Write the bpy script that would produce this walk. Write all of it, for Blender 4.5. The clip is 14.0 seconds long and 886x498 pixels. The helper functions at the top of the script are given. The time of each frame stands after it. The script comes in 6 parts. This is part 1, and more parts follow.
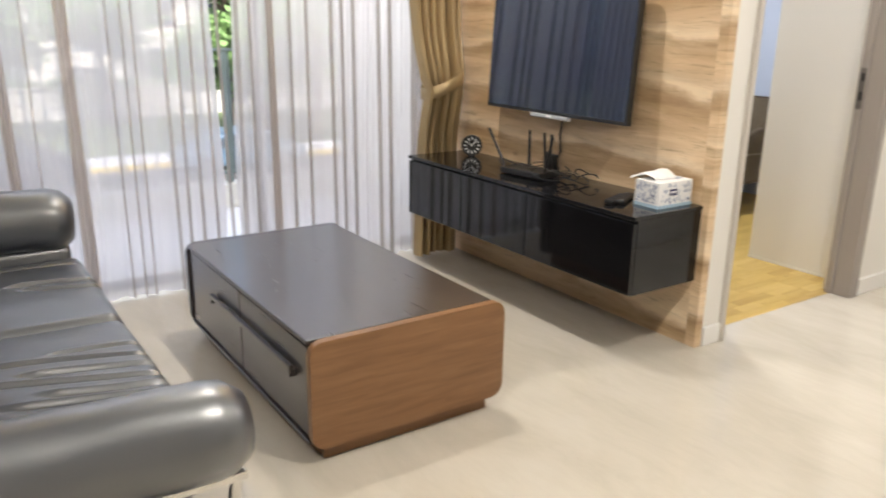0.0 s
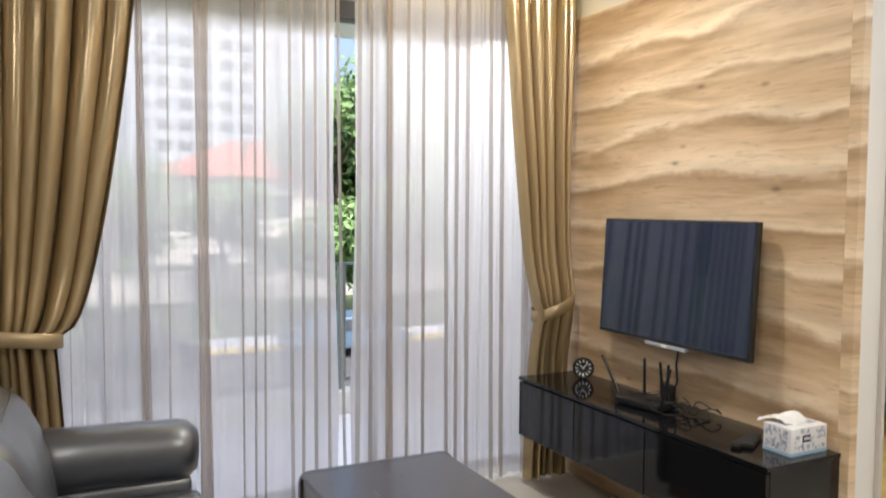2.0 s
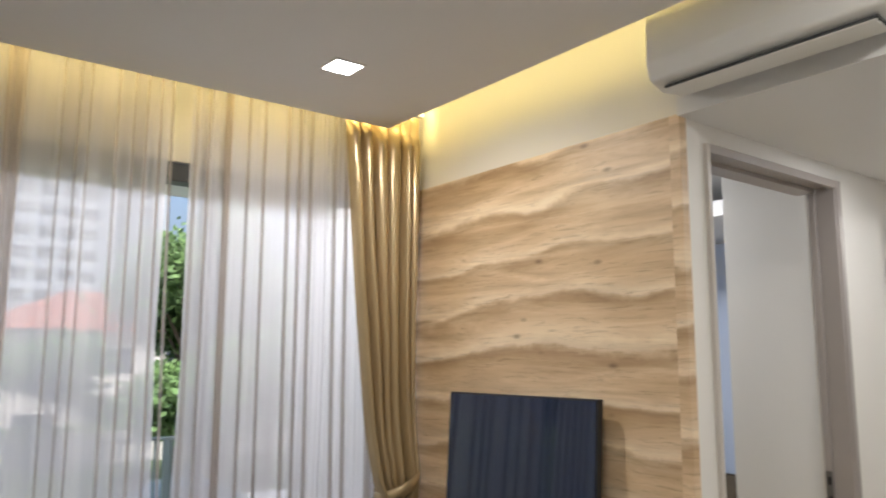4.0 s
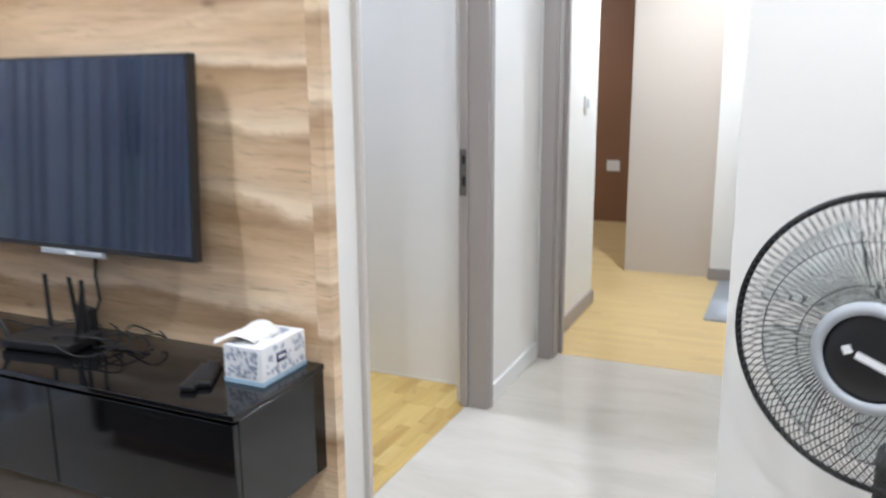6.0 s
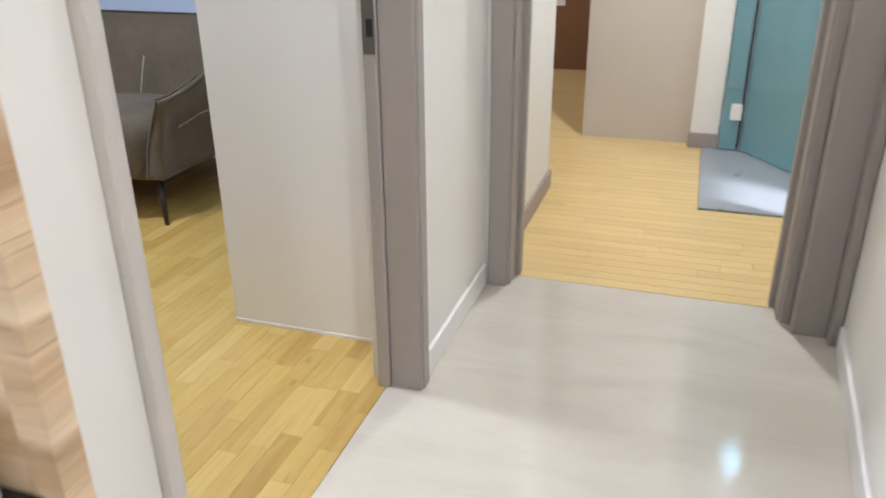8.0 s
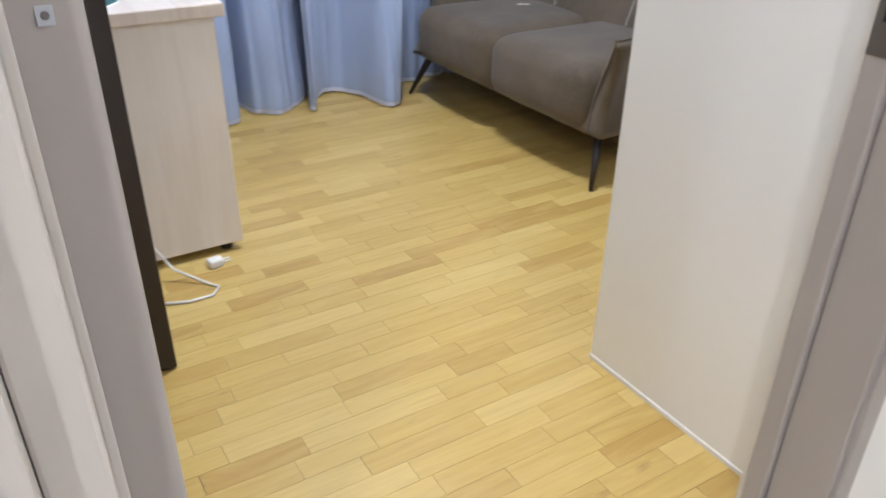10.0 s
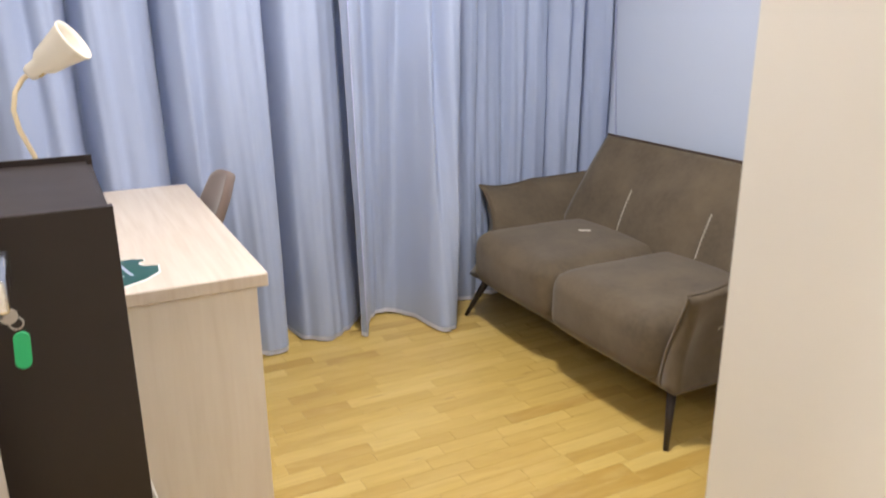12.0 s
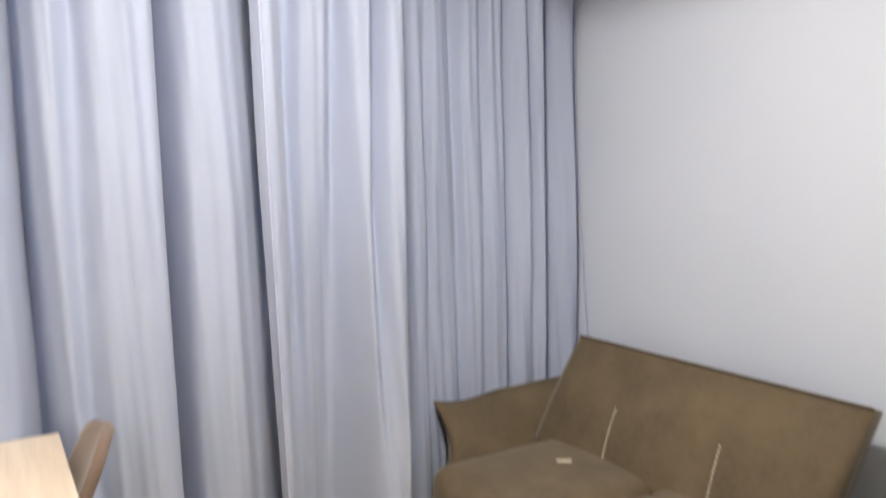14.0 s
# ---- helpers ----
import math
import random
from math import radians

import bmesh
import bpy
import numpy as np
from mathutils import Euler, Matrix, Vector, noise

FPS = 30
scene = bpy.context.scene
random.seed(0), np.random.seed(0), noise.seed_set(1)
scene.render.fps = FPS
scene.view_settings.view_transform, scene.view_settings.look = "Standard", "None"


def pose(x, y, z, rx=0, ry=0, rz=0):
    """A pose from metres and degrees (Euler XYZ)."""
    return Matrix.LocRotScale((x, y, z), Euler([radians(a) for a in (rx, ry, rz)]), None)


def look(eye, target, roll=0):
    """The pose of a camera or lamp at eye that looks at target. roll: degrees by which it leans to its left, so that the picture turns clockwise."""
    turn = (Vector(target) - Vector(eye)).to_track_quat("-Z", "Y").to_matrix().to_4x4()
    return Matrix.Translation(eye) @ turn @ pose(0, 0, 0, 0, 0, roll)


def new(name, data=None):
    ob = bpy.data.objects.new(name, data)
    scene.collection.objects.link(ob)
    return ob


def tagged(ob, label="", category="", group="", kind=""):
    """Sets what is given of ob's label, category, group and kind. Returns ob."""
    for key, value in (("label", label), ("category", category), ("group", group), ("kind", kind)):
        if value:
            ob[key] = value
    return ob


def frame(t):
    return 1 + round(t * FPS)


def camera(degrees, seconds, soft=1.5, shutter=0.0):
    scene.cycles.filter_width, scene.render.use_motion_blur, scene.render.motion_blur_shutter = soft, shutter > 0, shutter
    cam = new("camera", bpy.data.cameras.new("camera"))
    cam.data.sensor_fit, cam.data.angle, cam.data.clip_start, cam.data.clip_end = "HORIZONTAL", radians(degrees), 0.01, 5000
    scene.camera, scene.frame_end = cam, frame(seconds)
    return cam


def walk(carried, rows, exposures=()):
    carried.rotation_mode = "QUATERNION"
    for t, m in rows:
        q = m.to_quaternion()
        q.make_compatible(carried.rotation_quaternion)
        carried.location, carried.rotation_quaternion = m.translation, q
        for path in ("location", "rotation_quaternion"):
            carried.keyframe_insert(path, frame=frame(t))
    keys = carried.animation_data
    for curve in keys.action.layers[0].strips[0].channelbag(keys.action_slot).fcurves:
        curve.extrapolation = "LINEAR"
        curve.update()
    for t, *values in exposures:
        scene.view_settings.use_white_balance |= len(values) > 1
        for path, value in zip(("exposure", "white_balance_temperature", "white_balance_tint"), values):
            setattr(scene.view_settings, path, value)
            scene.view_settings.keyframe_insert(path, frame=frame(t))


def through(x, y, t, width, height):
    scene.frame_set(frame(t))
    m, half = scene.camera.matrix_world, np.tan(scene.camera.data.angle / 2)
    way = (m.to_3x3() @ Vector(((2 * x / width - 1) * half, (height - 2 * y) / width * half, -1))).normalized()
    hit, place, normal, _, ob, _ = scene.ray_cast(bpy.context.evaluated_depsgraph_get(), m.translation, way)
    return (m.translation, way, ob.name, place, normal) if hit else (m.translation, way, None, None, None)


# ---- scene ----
cam = camera(60.1, 14.0, soft=1.8, shutter=0.5)
PATH = [
    (0, (-0.127, -0.073, 1.281), (0.95, 1.515, 0.718), 0.9),
    (0.5, (-0.153, -0.053, 1.299), (0.79, 1.625, 0.759), 0.7),
    (1, (-0.162, -0.043, 1.34), (0.71, 1.7, 0.891), 0.5),
    (1.5, (-0.161, -0.027, 1.436), (0.708, 1.755, 1.168), 0.8),
    (2, (-0.181, -0.023, 1.497), (0.715, 1.762, 1.392), 0.5),
    (2.5, (-0.1, 0.016, 1.589), (0.815, 1.794, 1.633), -0.9),
    (2.7, (-0.109, 0.025, 1.606), (0.824, 1.787, 1.764), -1.6),
    (4.8, (0.131, 0.179, 1.579), (1.585, 1.536, 1.791), -1.4),
    (5, (0.194, 0.245, 1.517), (1.726, 1.528, 1.607), -1.6),
    (5.5, (0.428, 0.458, 1.429), (2.11, 1.518, 1.212), -1.2),
    (6, (0.684, 0.668, 1.357), (2.468, 1.475, 0.946), -0.4),
    (6.5, (0.953, 0.842, 1.305), (2.741, 1.518, 0.717), -1.4),
    (7, (1.267, 0.96, 1.277), (3.038, 1.524, 0.539), -0.5),
    (7.2, (1.388, 1.0, 1.249), (3.167, 1.504, 0.488), -0.3),
    (9.3, (2.488, 1.385, 1.199), (3.870, 2.486, 0.262), 0.2),
    (9.5, (2.540, 1.411, 1.175), (3.792, 2.652, 0.231), 0.7),
    (10, (2.653, 1.382, 1.161), (3.576, 2.864, 0.185), 0.8),
    (10.5, (2.701, 1.393, 1.155), (3.53, 2.905, 0.141), -0.5),
    (11, (2.736, 1.416, 1.203), (3.574, 2.956, 0.241), -0.6),
    (11.5, (2.775, 1.485, 1.303), (3.655, 3.121, 0.561), 0.0),
    (12, (2.814, 1.645, 1.358), (3.686, 3.343, 0.763), -0.3),
    (12.5, (2.851, 1.761, 1.352), (3.717, 3.481, 0.813), -1.3),
    (13, (2.965, 1.901, 1.353), (3.916, 3.588, 0.853), -1.3),
    (13.5, (3.064, 2.039, 1.397), (4.072, 3.711, 0.958), -0.5),
    (14, (3.101, 2.149, 1.466), (4.125, 3.855, 1.273), -1.2),
]
EXPOSURES = [(0.0, 1.88, 6300, 10), (1.5, 1.74, 6200, 10), (2.0, 1.5, 6100, 10), (2.7, 1.2, 6100, 10), (4.8, 1.05, 5800, 10), (5.5, 1.58, 5200, 10), (6.5, 1.88, 5350, 10), (7.2, 1.80, 5600, 10), (9.3, 1.84, 5500, 12), (10.0, 1.97, 5450, 12), (11.0, 2.05, 5500, 12), (12.0, 2.08, 6650, 13), (13.0, 2.08, 6800, 13), (13.5, 2.15, 7050, 12), (14.0, 2.12, 7700, 11)]

walk(cam, [(t, look(eye, target, roll)) for t, eye, target, roll in PATH], EXPOSURES)

# ---- world, sun, lights ----
world = bpy.data.worlds.new("world")
scene.world = world
world.use_nodes = True
wn = world.node_tree
sky = wn.nodes.new("ShaderNodeTexSky")
sky.sky_type = "NISHITA"
sky.sun_disc = False
sky.sun_elevation = radians(56)
sky.sun_rotation = radians(155)
sky.air_density = 1.0
sky.dust_density = 8.0
wn.links.new(sky.outputs[0], wn.nodes["Background"].inputs[0])
wn.nodes["Background"].inputs[1].default_value = 0.15


def lamp(name, kind, m, energy, colour=(1, 1, 1), size=0.1, size_y=None, spread=None):
    data = bpy.data.lights.new(name, kind)
    data.energy, data.color = energy, colour
    if kind == "AREA":
        data.shape = "RECTANGLE" if size_y else "DISK"
        data.size = size
        if size_y:
            data.size_y = size_y
        if spread:
            data.spread = radians(spread)
    ob = new(name, data)
    ob.matrix_world = m
    return ob


sun = lamp("sun", "SUN", pose(0, 0, 20, 34, 0, -25), 2.0, (1.0, 0.95, 0.87))
sun.data.angle = radians(4)

WARM = (1.0, 0.92, 0.80)
# the sky's light that enters the balcony opening from above
lamp("balcony_sky_lamp", "AREA", pose(0.3, 4.45, 2.72, -14, 0, 0), 27, (0.95, 0.97, 1.0), 4.2, 0.2)
# downlights: living ceiling, hall ceiling; the study ceiling's lamp is an added, unseen fill
lamp("living_downlight_lamp", "AREA", pose(1.5, 2.80, 2.832), 7.5, WARM, 0.14)
lamp("living_downlight_lamp_rear", "AREA", pose(1.5, 0.35, 2.832), 12, WARM, 0.14)
lamp("living_downlight_lamp_side", "AREA", pose(-0.9, 0.35, 2.832), 13, WARM, 0.14)
lamp("hall_downlight_lamp", "AREA", pose(3.40, 1.285, 2.532), 2.8, (1.0, 0.96, 0.92), 0.09)
lamp("corridor_downlight_lamp", "AREA", pose(5.45, 1.25, 2.532), 12, WARM, 0.09)
lamp("bathroom_lamp", "AREA", pose(6.9, 0.5, 2.52), 1.5, (0.9, 0.97, 1.0), 0.2)
lamp("bedroom_lamp", "AREA", pose(7.4, 3.0, 2.52), 6, WARM, 0.12)
lamp("study_fill_lamp", "AREA", pose(3.64, 3.30, 2.80), 15.5, (1.0, 0.97, 0.93), 0.34)
# warm cove strips above the dropped ceiling's edges
COVE = (1.0, 0.76, 0.27)
lamp("cove_strip_tv_wall", "AREA", pose(2.06, 2.4, 2.985, 0, -100, 0), 1.9, COVE, 0.04, 2.2)
lamp("cove_strip_window", "AREA", pose(0.6, 3.405, 3.0, 72, 0, 0), 7, COVE, 3.6, 0.04)


# ---- mesh helpers ----
def mesh_of(name, bm, material, smooth=False):
    bmesh.ops.recalc_face_normals(bm, faces=bm.faces)
    me = bpy.data.meshes.new(name)
    bm.to_mesh(me)
    bm.free()
    for m in material if isinstance(material, (list, tuple)) else [material]:
        me.materials.append(m)
    if smooth:
        for p in me.polygons:
            p.use_smooth = True
    return me


def part(name, bm, material, parent=None, label="", smooth=False):
    ob = new(name, mesh_of(name, bm, material, smooth))
    if parent is not None:
        ob.parent = parent
        ob.matrix_parent_inverse = parent.matrix_world.inverted() if parent.type != "EMPTY" else Matrix.Translation(-parent.location)
    if label:
        ob["label"] = label
    return ob


def root(name, at, label, category, group="", kind=""):
    ob = new(name)
    ob.empty_display_size = 0.1
    ob.location = at
    return tagged(ob, label, category, group, kind)


def bx(a, b, bevel=0.0, seg=2, bm=None):
    """A box from corner a to corner b, bevelled."""
    out = bmesh.new()
    bmesh.ops.create_cube(out, size=1)
    for v in out.verts:
        v.co = Vector([(a[i] + b[i]) / 2 + v.co[i] * (b[i] - a[i]) for i in range(3)])
    if bevel:
        bmesh.ops.bevel(out, geom=list(out.edges), offset=bevel, segments=seg, profile=0.5, affect="EDGES")
    if bm is not None:
        return join(bm, out)
    return out


def join(bm, other):
    me = bpy.data.meshes.new("tmp")
    other.to_mesh(me)
    other.free()
    bm.from_mesh(me)
    bpy.data.meshes.remove(me)
    return bm


def moved(bm, m):
    bmesh.ops.transform(bm, matrix=m, verts=bm.verts)
    return bm


def tube(points, radius, sides=10, closed=False, bm=None):
    """A tube along points; radius is a number or a function of the share along it."""
    out = bm if bm is not None else bmesh.new()
    pts = [Vector(p) for p in points]
    rings, n = [], len(pts)
    normal = None
    for i, p in enumerate(pts):
        if closed:
            d = (pts[(i + 1) % n] - pts[i - 1]).normalized()
        else:
            d = (pts[min(i + 1, n - 1)] - pts[max(i - 1, 0)]).normalized()
        if normal is None:
            normal = d.orthogonal().normalized()
        normal = (normal - d * normal.dot(d)).normalized()
        side = d.cross(normal)
        r = radius(i / max(n - 1, 1)) if callable(radius) else radius
        rings.append([out.verts.new(p + (normal * math.cos(a) + side * math.sin(a)) * r) for a in (2 * math.pi * k / sides for k in range(sides))])
    for i in range(n if closed else n - 1):
        a, b = rings[i], rings[(i + 1) % n]
        for k in range(sides):
            out.faces.new((a[k], a[(k + 1) % sides], b[(k + 1) % sides], b[k]))
    if not closed:
        out.faces.new(rings[0][::-1])
        out.faces.new(rings[-1])
    return out


def lathe(profile, sides=28, bm=None):
    """Turns a profile of (radius, z) round the z axis."""
    out = bm if bm is not None else bmesh.new()
    rings = []
    for r, z in profile:
        if r < 1e-6:
            rings.append([out.verts.new((0, 0, z))])
        else:
            rings.append([out.verts.new((r * math.cos(2 * math.pi * k / sides), r * math.sin(2 * math.pi * k / sides), z)) for k in range(sides)])
    for a, b in zip(rings, rings[1:]):
        for k in range(sides):
            j = (k + 1) % sides
            if len(a) == 1 and len(b) == 1:
                continue
            if len(a) == 1:
                out.faces.new((a[0], b[j], b[k]))
            elif len(b) == 1:
                out.faces.new((a[k], a[j], b[0]))
            else:
                out.faces.new((a[k], a[j], b[j], b[k]))
    return out


def sheet(fn, nu, nv, thick=0.0):
    """A grid of fn(u, v), u and v from 0 to 1, thickened along its normals if asked."""
    out = bmesh.new()
    grid = [[out.verts.new(fn(i / nu, j / nv)) for j in range(nv + 1)] for i in range(nu + 1)]
    for i in range(nu):
        for j in range(nv):
            out.faces.new((grid[i][j], grid[i + 1][j], grid[i + 1][j + 1], grid[i][j + 1]))
    if thick:
        bmesh.ops.recalc_face_normals(out, faces=out.faces)
        bmesh.ops.solidify(out, geom=list(out.faces), thickness=thick)
    return out


def prism(outline, z0, z1, bevel=0.0):
    """An outline of (x, y) raised from z0 to z1."""
    out = bmesh.new()
    low = [out.verts.new((x, y, z0)) for x, y in outline]
    top = [out.verts.new((x, y, z1)) for x, y in outline]
    n = len(outline)
    out.faces.new(low[::-1])
    out.faces.new(top)
    for i in range(n):
        out.faces.new((low[i], low[(i + 1) % n], top[(i + 1) % n], top[i]))
    if bevel:
        bmesh.ops.bevel(out, geom=list(out.edges), offset=bevel, segments=2, profile=0.5, affect="EDGES")
    return out


def cushion(a, b, puff=0.03, n=14, wrinkle=0.0, seed=0.0):
    """A soft box: rounded, puffed and slightly wrinkled."""
    out = bx(a, b, min(b[i] - a[i] for i in range(3)) * 0.28, 4)
    c = [(a[i] + b[i]) / 2 for i in range(3)]
    h = [(b[i] - a[i]) / 2 for i in range(3)]
    cuts = [e for e in out.edges if e.calc_length() > 0.12]
    bmesh.ops.subdivide_edges(out, edges=cuts, cuts=n, use_grid_fill=True)
    for v in out.verts:
        q = [(v.co[i] - c[i]) / h[i] for i in range(3)]
        for i in range(3):
            o = [j for j in range(3) if j != i]
            w = (1 - min(1, abs(q[o[0]])) ** 2) * (1 - min(1, abs(q[o[1]])) ** 2)
            v.co[i] += puff * w * q[i]
        if wrinkle:
            p = Vector((v.co.x * 4 + seed, v.co.y * 13, v.co.z * 5))
            v.co.z += wrinkle * noise.noise(p) * (0.4 + 0.6 * noise.noise(v.co * 3 + Vector((seed, 0, 0))))
    return out


# ---- materials ----
def material(name, colour=(0.5, 0.5, 0.5), rough=0.5, metal=0.0, **extra):
    m = bpy.data.materials.new(name)
    m.use_nodes = True
    p = m.node_tree.nodes["Principled BSDF"]
    p.inputs["Base Color"].default_value = (*colour, 1)
    p.inputs["Roughness"].default_value = rough
    p.inputs["Metallic"].default_value = metal
    for k, v in extra.items():
        p.inputs[k.replace("_", " ")].default_value = v
    return m


class Nodes:
    """Short hand for wiring a material."""

    def __init__(self, m):
        self.t = m.node_tree
        self.p = self.t.nodes["Principled BSDF"]

    def add(self, kind, **inputs):
        n = self.t.nodes.new("ShaderNode" + kind)
        for k, v in inputs.items():
            self.put(n, k.replace("_", " "), v)
        return n

    def put(self, n, key, v):
        if isinstance(v, bpy.types.NodeSocket):
            self.t.links.new(v, n.inputs[key])
        else:
            n.inputs[key].default_value = v

    def coords(self, scale=(1, 1, 1), turn=(0, 0, 0), which="Object"):
        c = self.t.nodes.new("ShaderNodeTexCoord")
        mp = self.t.nodes.new("ShaderNodeMapping")
        mp.inputs["Scale"].default_value = scale
        mp.inputs["Rotation"].default_value = turn
        self.t.links.new(c.outputs[which], mp.inputs["Vector"])
        return mp.outputs[0]

    def noise(self, vec, scale, detail=4, rough=0.55, distort=0.0):
        n = self.add("TexNoise", Vector=vec, Scale=scale, Detail=detail, Roughness=rough, Distortion=distort)
        return n.outputs["Fac"]

    def ramp(self, fac, stops):
        r = self.t.nodes.new("ShaderNodeValToRGB")
        el = r.color_ramp.elements
        while len(el) < len(stops):
            el.new(0.5)
        for e, (pos, col) in zip(el, stops):
            e.position, e.color = pos, (*col, 1)
        self.t.links.new(fac, r.inputs[0])
        return r.outputs[0]

    def mix(self, a, b, fac, mode="MIX"):
        n = self.t.nodes.new("ShaderNodeMix")
        n.data_type, n.blend_type = "RGBA", mode
        for i, v in ((0, fac), (6, a), (7, b)):
            if isinstance(v, bpy.types.NodeSocket):
                self.t.links.new(v, n.inputs[i])
            else:
                n.inputs[i].default_value = v if i == 0 else (*v, 1)
        return n.outputs[2]

    def bump(self, height, strength=0.2, distance=0.01):
        b = self.add("Bump", Height=height, Strength=strength, Distance=distance)
        self.t.links.new(b.outputs[0], self.p.inputs["Normal"])

    def span(self, fac, lo, hi):
        r = self.add("MapRange", Value=fac)
        r.inputs[3].default_value, r.inputs[4].default_value = lo, hi
        return r.outputs[0]

    def colour(self, v):
        self.t.links.new(v, self.p.inputs["Base Color"])

    def rough(self, v):
        self.t.links.new(v, self.p.inputs["Roughness"])


def painted(name, colour, rough=0.6, vary=0.05, grain=220):
    m = material(name, colour, rough)
    n = Nodes(m)
    v = n.coords()
    big = n.noise(v, 1.3, 3)
    fine = n.noise(v, grain, 2)
    lo = tuple(c * (1 - vary) for c in colour)
    n.colour(n.mix(lo, colour, big))
    n.rough(n.span(n.noise(v, 5, 3), rough - 0.07, rough + 0.07))
    n.bump(fine, 0.06, 0.002)
    return m


WALL = painted("white_wall_paint", (0.80, 0.777, 0.735))
CEIL = painted("white_ceiling_paint", (0.78, 0.77, 0.76), 0.75)
BLUEWALL = painted("pale_blue_wall_paint", (0.55, 0.63, 0.79))
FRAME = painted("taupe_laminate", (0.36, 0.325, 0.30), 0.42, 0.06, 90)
# paler taupe for the left jamb: the light on it is in the colour
LITTRIM = painted("lit_taupe_trim", (0.56, 0.52, 0.475), 0.42, 0.05, 90)
BASEWHITE = painted("white_skirting", (0.80, 0.79, 0.77), 0.35)
BASEGREY = painted("grey_skirting", (0.33, 0.29, 0.265), 0.45)
WARDROBE = painted("white_melamine", (0.79, 0.78, 0.755), 0.38, 0.03, 60)
LEAFPAINT = painted("beige_door_laminate", (0.55, 0.49, 0.42), 0.45, 0.05, 60)
BROWN = painted("brown_laminate", (0.25, 0.12, 0.058), 0.5, 0.2, 60)
DARKGREY = painted("dark_aluminium", (0.05, 0.052, 0.055), 0.4, 0.1, 100)
RAILM = painted("railing_paint", (0.16, 0.20, 0.20), 0.45, 0.1, 100)
PLASTIC = painted("white_plastic", (0.78, 0.77, 0.74), 0.35, 0.02, 100)
CREAM = painted("cream_lamp_enamel", (0.72, 0.67, 0.58), 0.35, 0.03, 100)
CREAMPOLE = painted("cream_pole_enamel", (0.70, 0.58, 0.38), 0.35, 0.03, 100)
BLACKPL = painted("black_plastic", (0.015, 0.015, 0.016), 0.4, 0.2, 150)
GREYPL = painted("silver_grey_plastic", (0.42, 0.44, 0.47), 0.35, 0.05, 100)
DARKCAB = painted("espresso_melamine", (0.022, 0.014, 0.012), 0.45, 0.25, 70)
CHROME = material("chrome", (0.75, 0.74, 0.72), 0.16, 1.0)
DARKSTEEL = material("dull_steel", (0.20, 0.19, 0.18), 0.4, 1.0)
STEEL = material("brushed_steel", (0.55, 0.53, 0.50), 0.32, 1.0)
WHITEGREEN = painted("green_plastic", (0.02, 0.55, 0.22), 0.35, 0.03, 100)
PAPER = painted("white_paper", (0.86, 0.86, 0.87), 0.8, 0.03, 60)
CONCRETE = painted("pale_grey_tile", (0.50, 0.52, 0.57), 0.5, 0.1, 20)
INKBLUE = painted("navy_ink", (0.03, 0.035, 0.12), 0.6)
INKGREY = painted("grey_blue_ink", (0.38, 0.42, 0.55), 0.7)
SIGNGREEN = painted("deep_green_card", (0.008, 0.075, 0.065), 0.45)
LIME = painted("lime_ink", (0.45, 0.60, 0.03), 0.5)

# polished beige marble-look tile
TILE = material("polished_beige_tile", (0.6, 0.55, 0.47), 0.12)
n = Nodes(TILE)
v = n.coords((2.6, 0.9, 1))
streak = n.noise(v, 2.2, 7, 0.62, 0.6)
fine = n.noise(n.coords((11, 2.2, 1)), 3.0, 5, 0.6, 0.4)
c = n.ramp(streak, [(0.30, (0.49, 0.45, 0.38)), (0.52, (0.54, 0.50, 0.43)), (0.75, (0.575, 0.54, 0.475))])
n.colour(n.mix(c, (0.46, 0.42, 0.355), n.span(fine, -0.3, 0.4)))
n.rough(n.span(streak, 0.06, 0.15))

# horizontally figured timber laminate: wavy pale lines, brown shading below each, rough grain streaks
PANELWOOD = material("figured_timber_laminate", (0.5, 0.3, 0.15), 0.42)
n = Nodes(PANELWOOD)
sep = n.add("SeparateXYZ", Vector=n.coords())
warp = n.noise(n.coords((1, 0.9, 0.7)), 1.2, 2, 0.5)
ripple = n.noise(n.coords((1, 2.6, 3.2)), 1.5, 4, 0.6)
uneven = n.noise(n.coords((1, 0.22, 1)), 2.1, 2, 0.5)
fray = n.noise(n.coords((1, 7.0, 16)), 2.0, 5, 0.65, 0.4)
height = sep.outputs["Z"]
for wave, much in ((warp, 0.24), (uneven, 0.34), (ripple, 0.065), (fray, 0.030)):
    add = n.add("Math", Value=wave)
    add.operation = "MULTIPLY_ADD"
    add.inputs[1].default_value = much
    n.t.links.new(height, add.inputs[2])
    height = add.outputs[0]
times = n.add("Math", Value=height)
times.operation = "MULTIPLY"
times.inputs[1].default_value = 4.5
saw = n.add("Math", Value=times.outputs[0])
saw.operation = "FRACT"
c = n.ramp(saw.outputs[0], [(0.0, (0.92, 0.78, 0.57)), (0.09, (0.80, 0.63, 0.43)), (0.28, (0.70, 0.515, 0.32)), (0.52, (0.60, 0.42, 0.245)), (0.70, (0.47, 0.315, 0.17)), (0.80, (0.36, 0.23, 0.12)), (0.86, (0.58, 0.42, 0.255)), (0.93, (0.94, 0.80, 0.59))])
band = n.ramp(n.noise(n.coords((1, 0.9, 9.0)), 1.3, 6, 0.62, 0.5), [(0.34, (0.30, 0.19, 0.10)), (0.45, (0.50, 0.345, 0.20)), (0.55, (0.70, 0.52, 0.33)), (0.64, (0.88, 0.71, 0.49))])
c = n.mix(c, band, n.span(n.noise(n.coords((1, 1.1, 2.2)), 1.6, 3, 0.55), 0.05, 0.85))
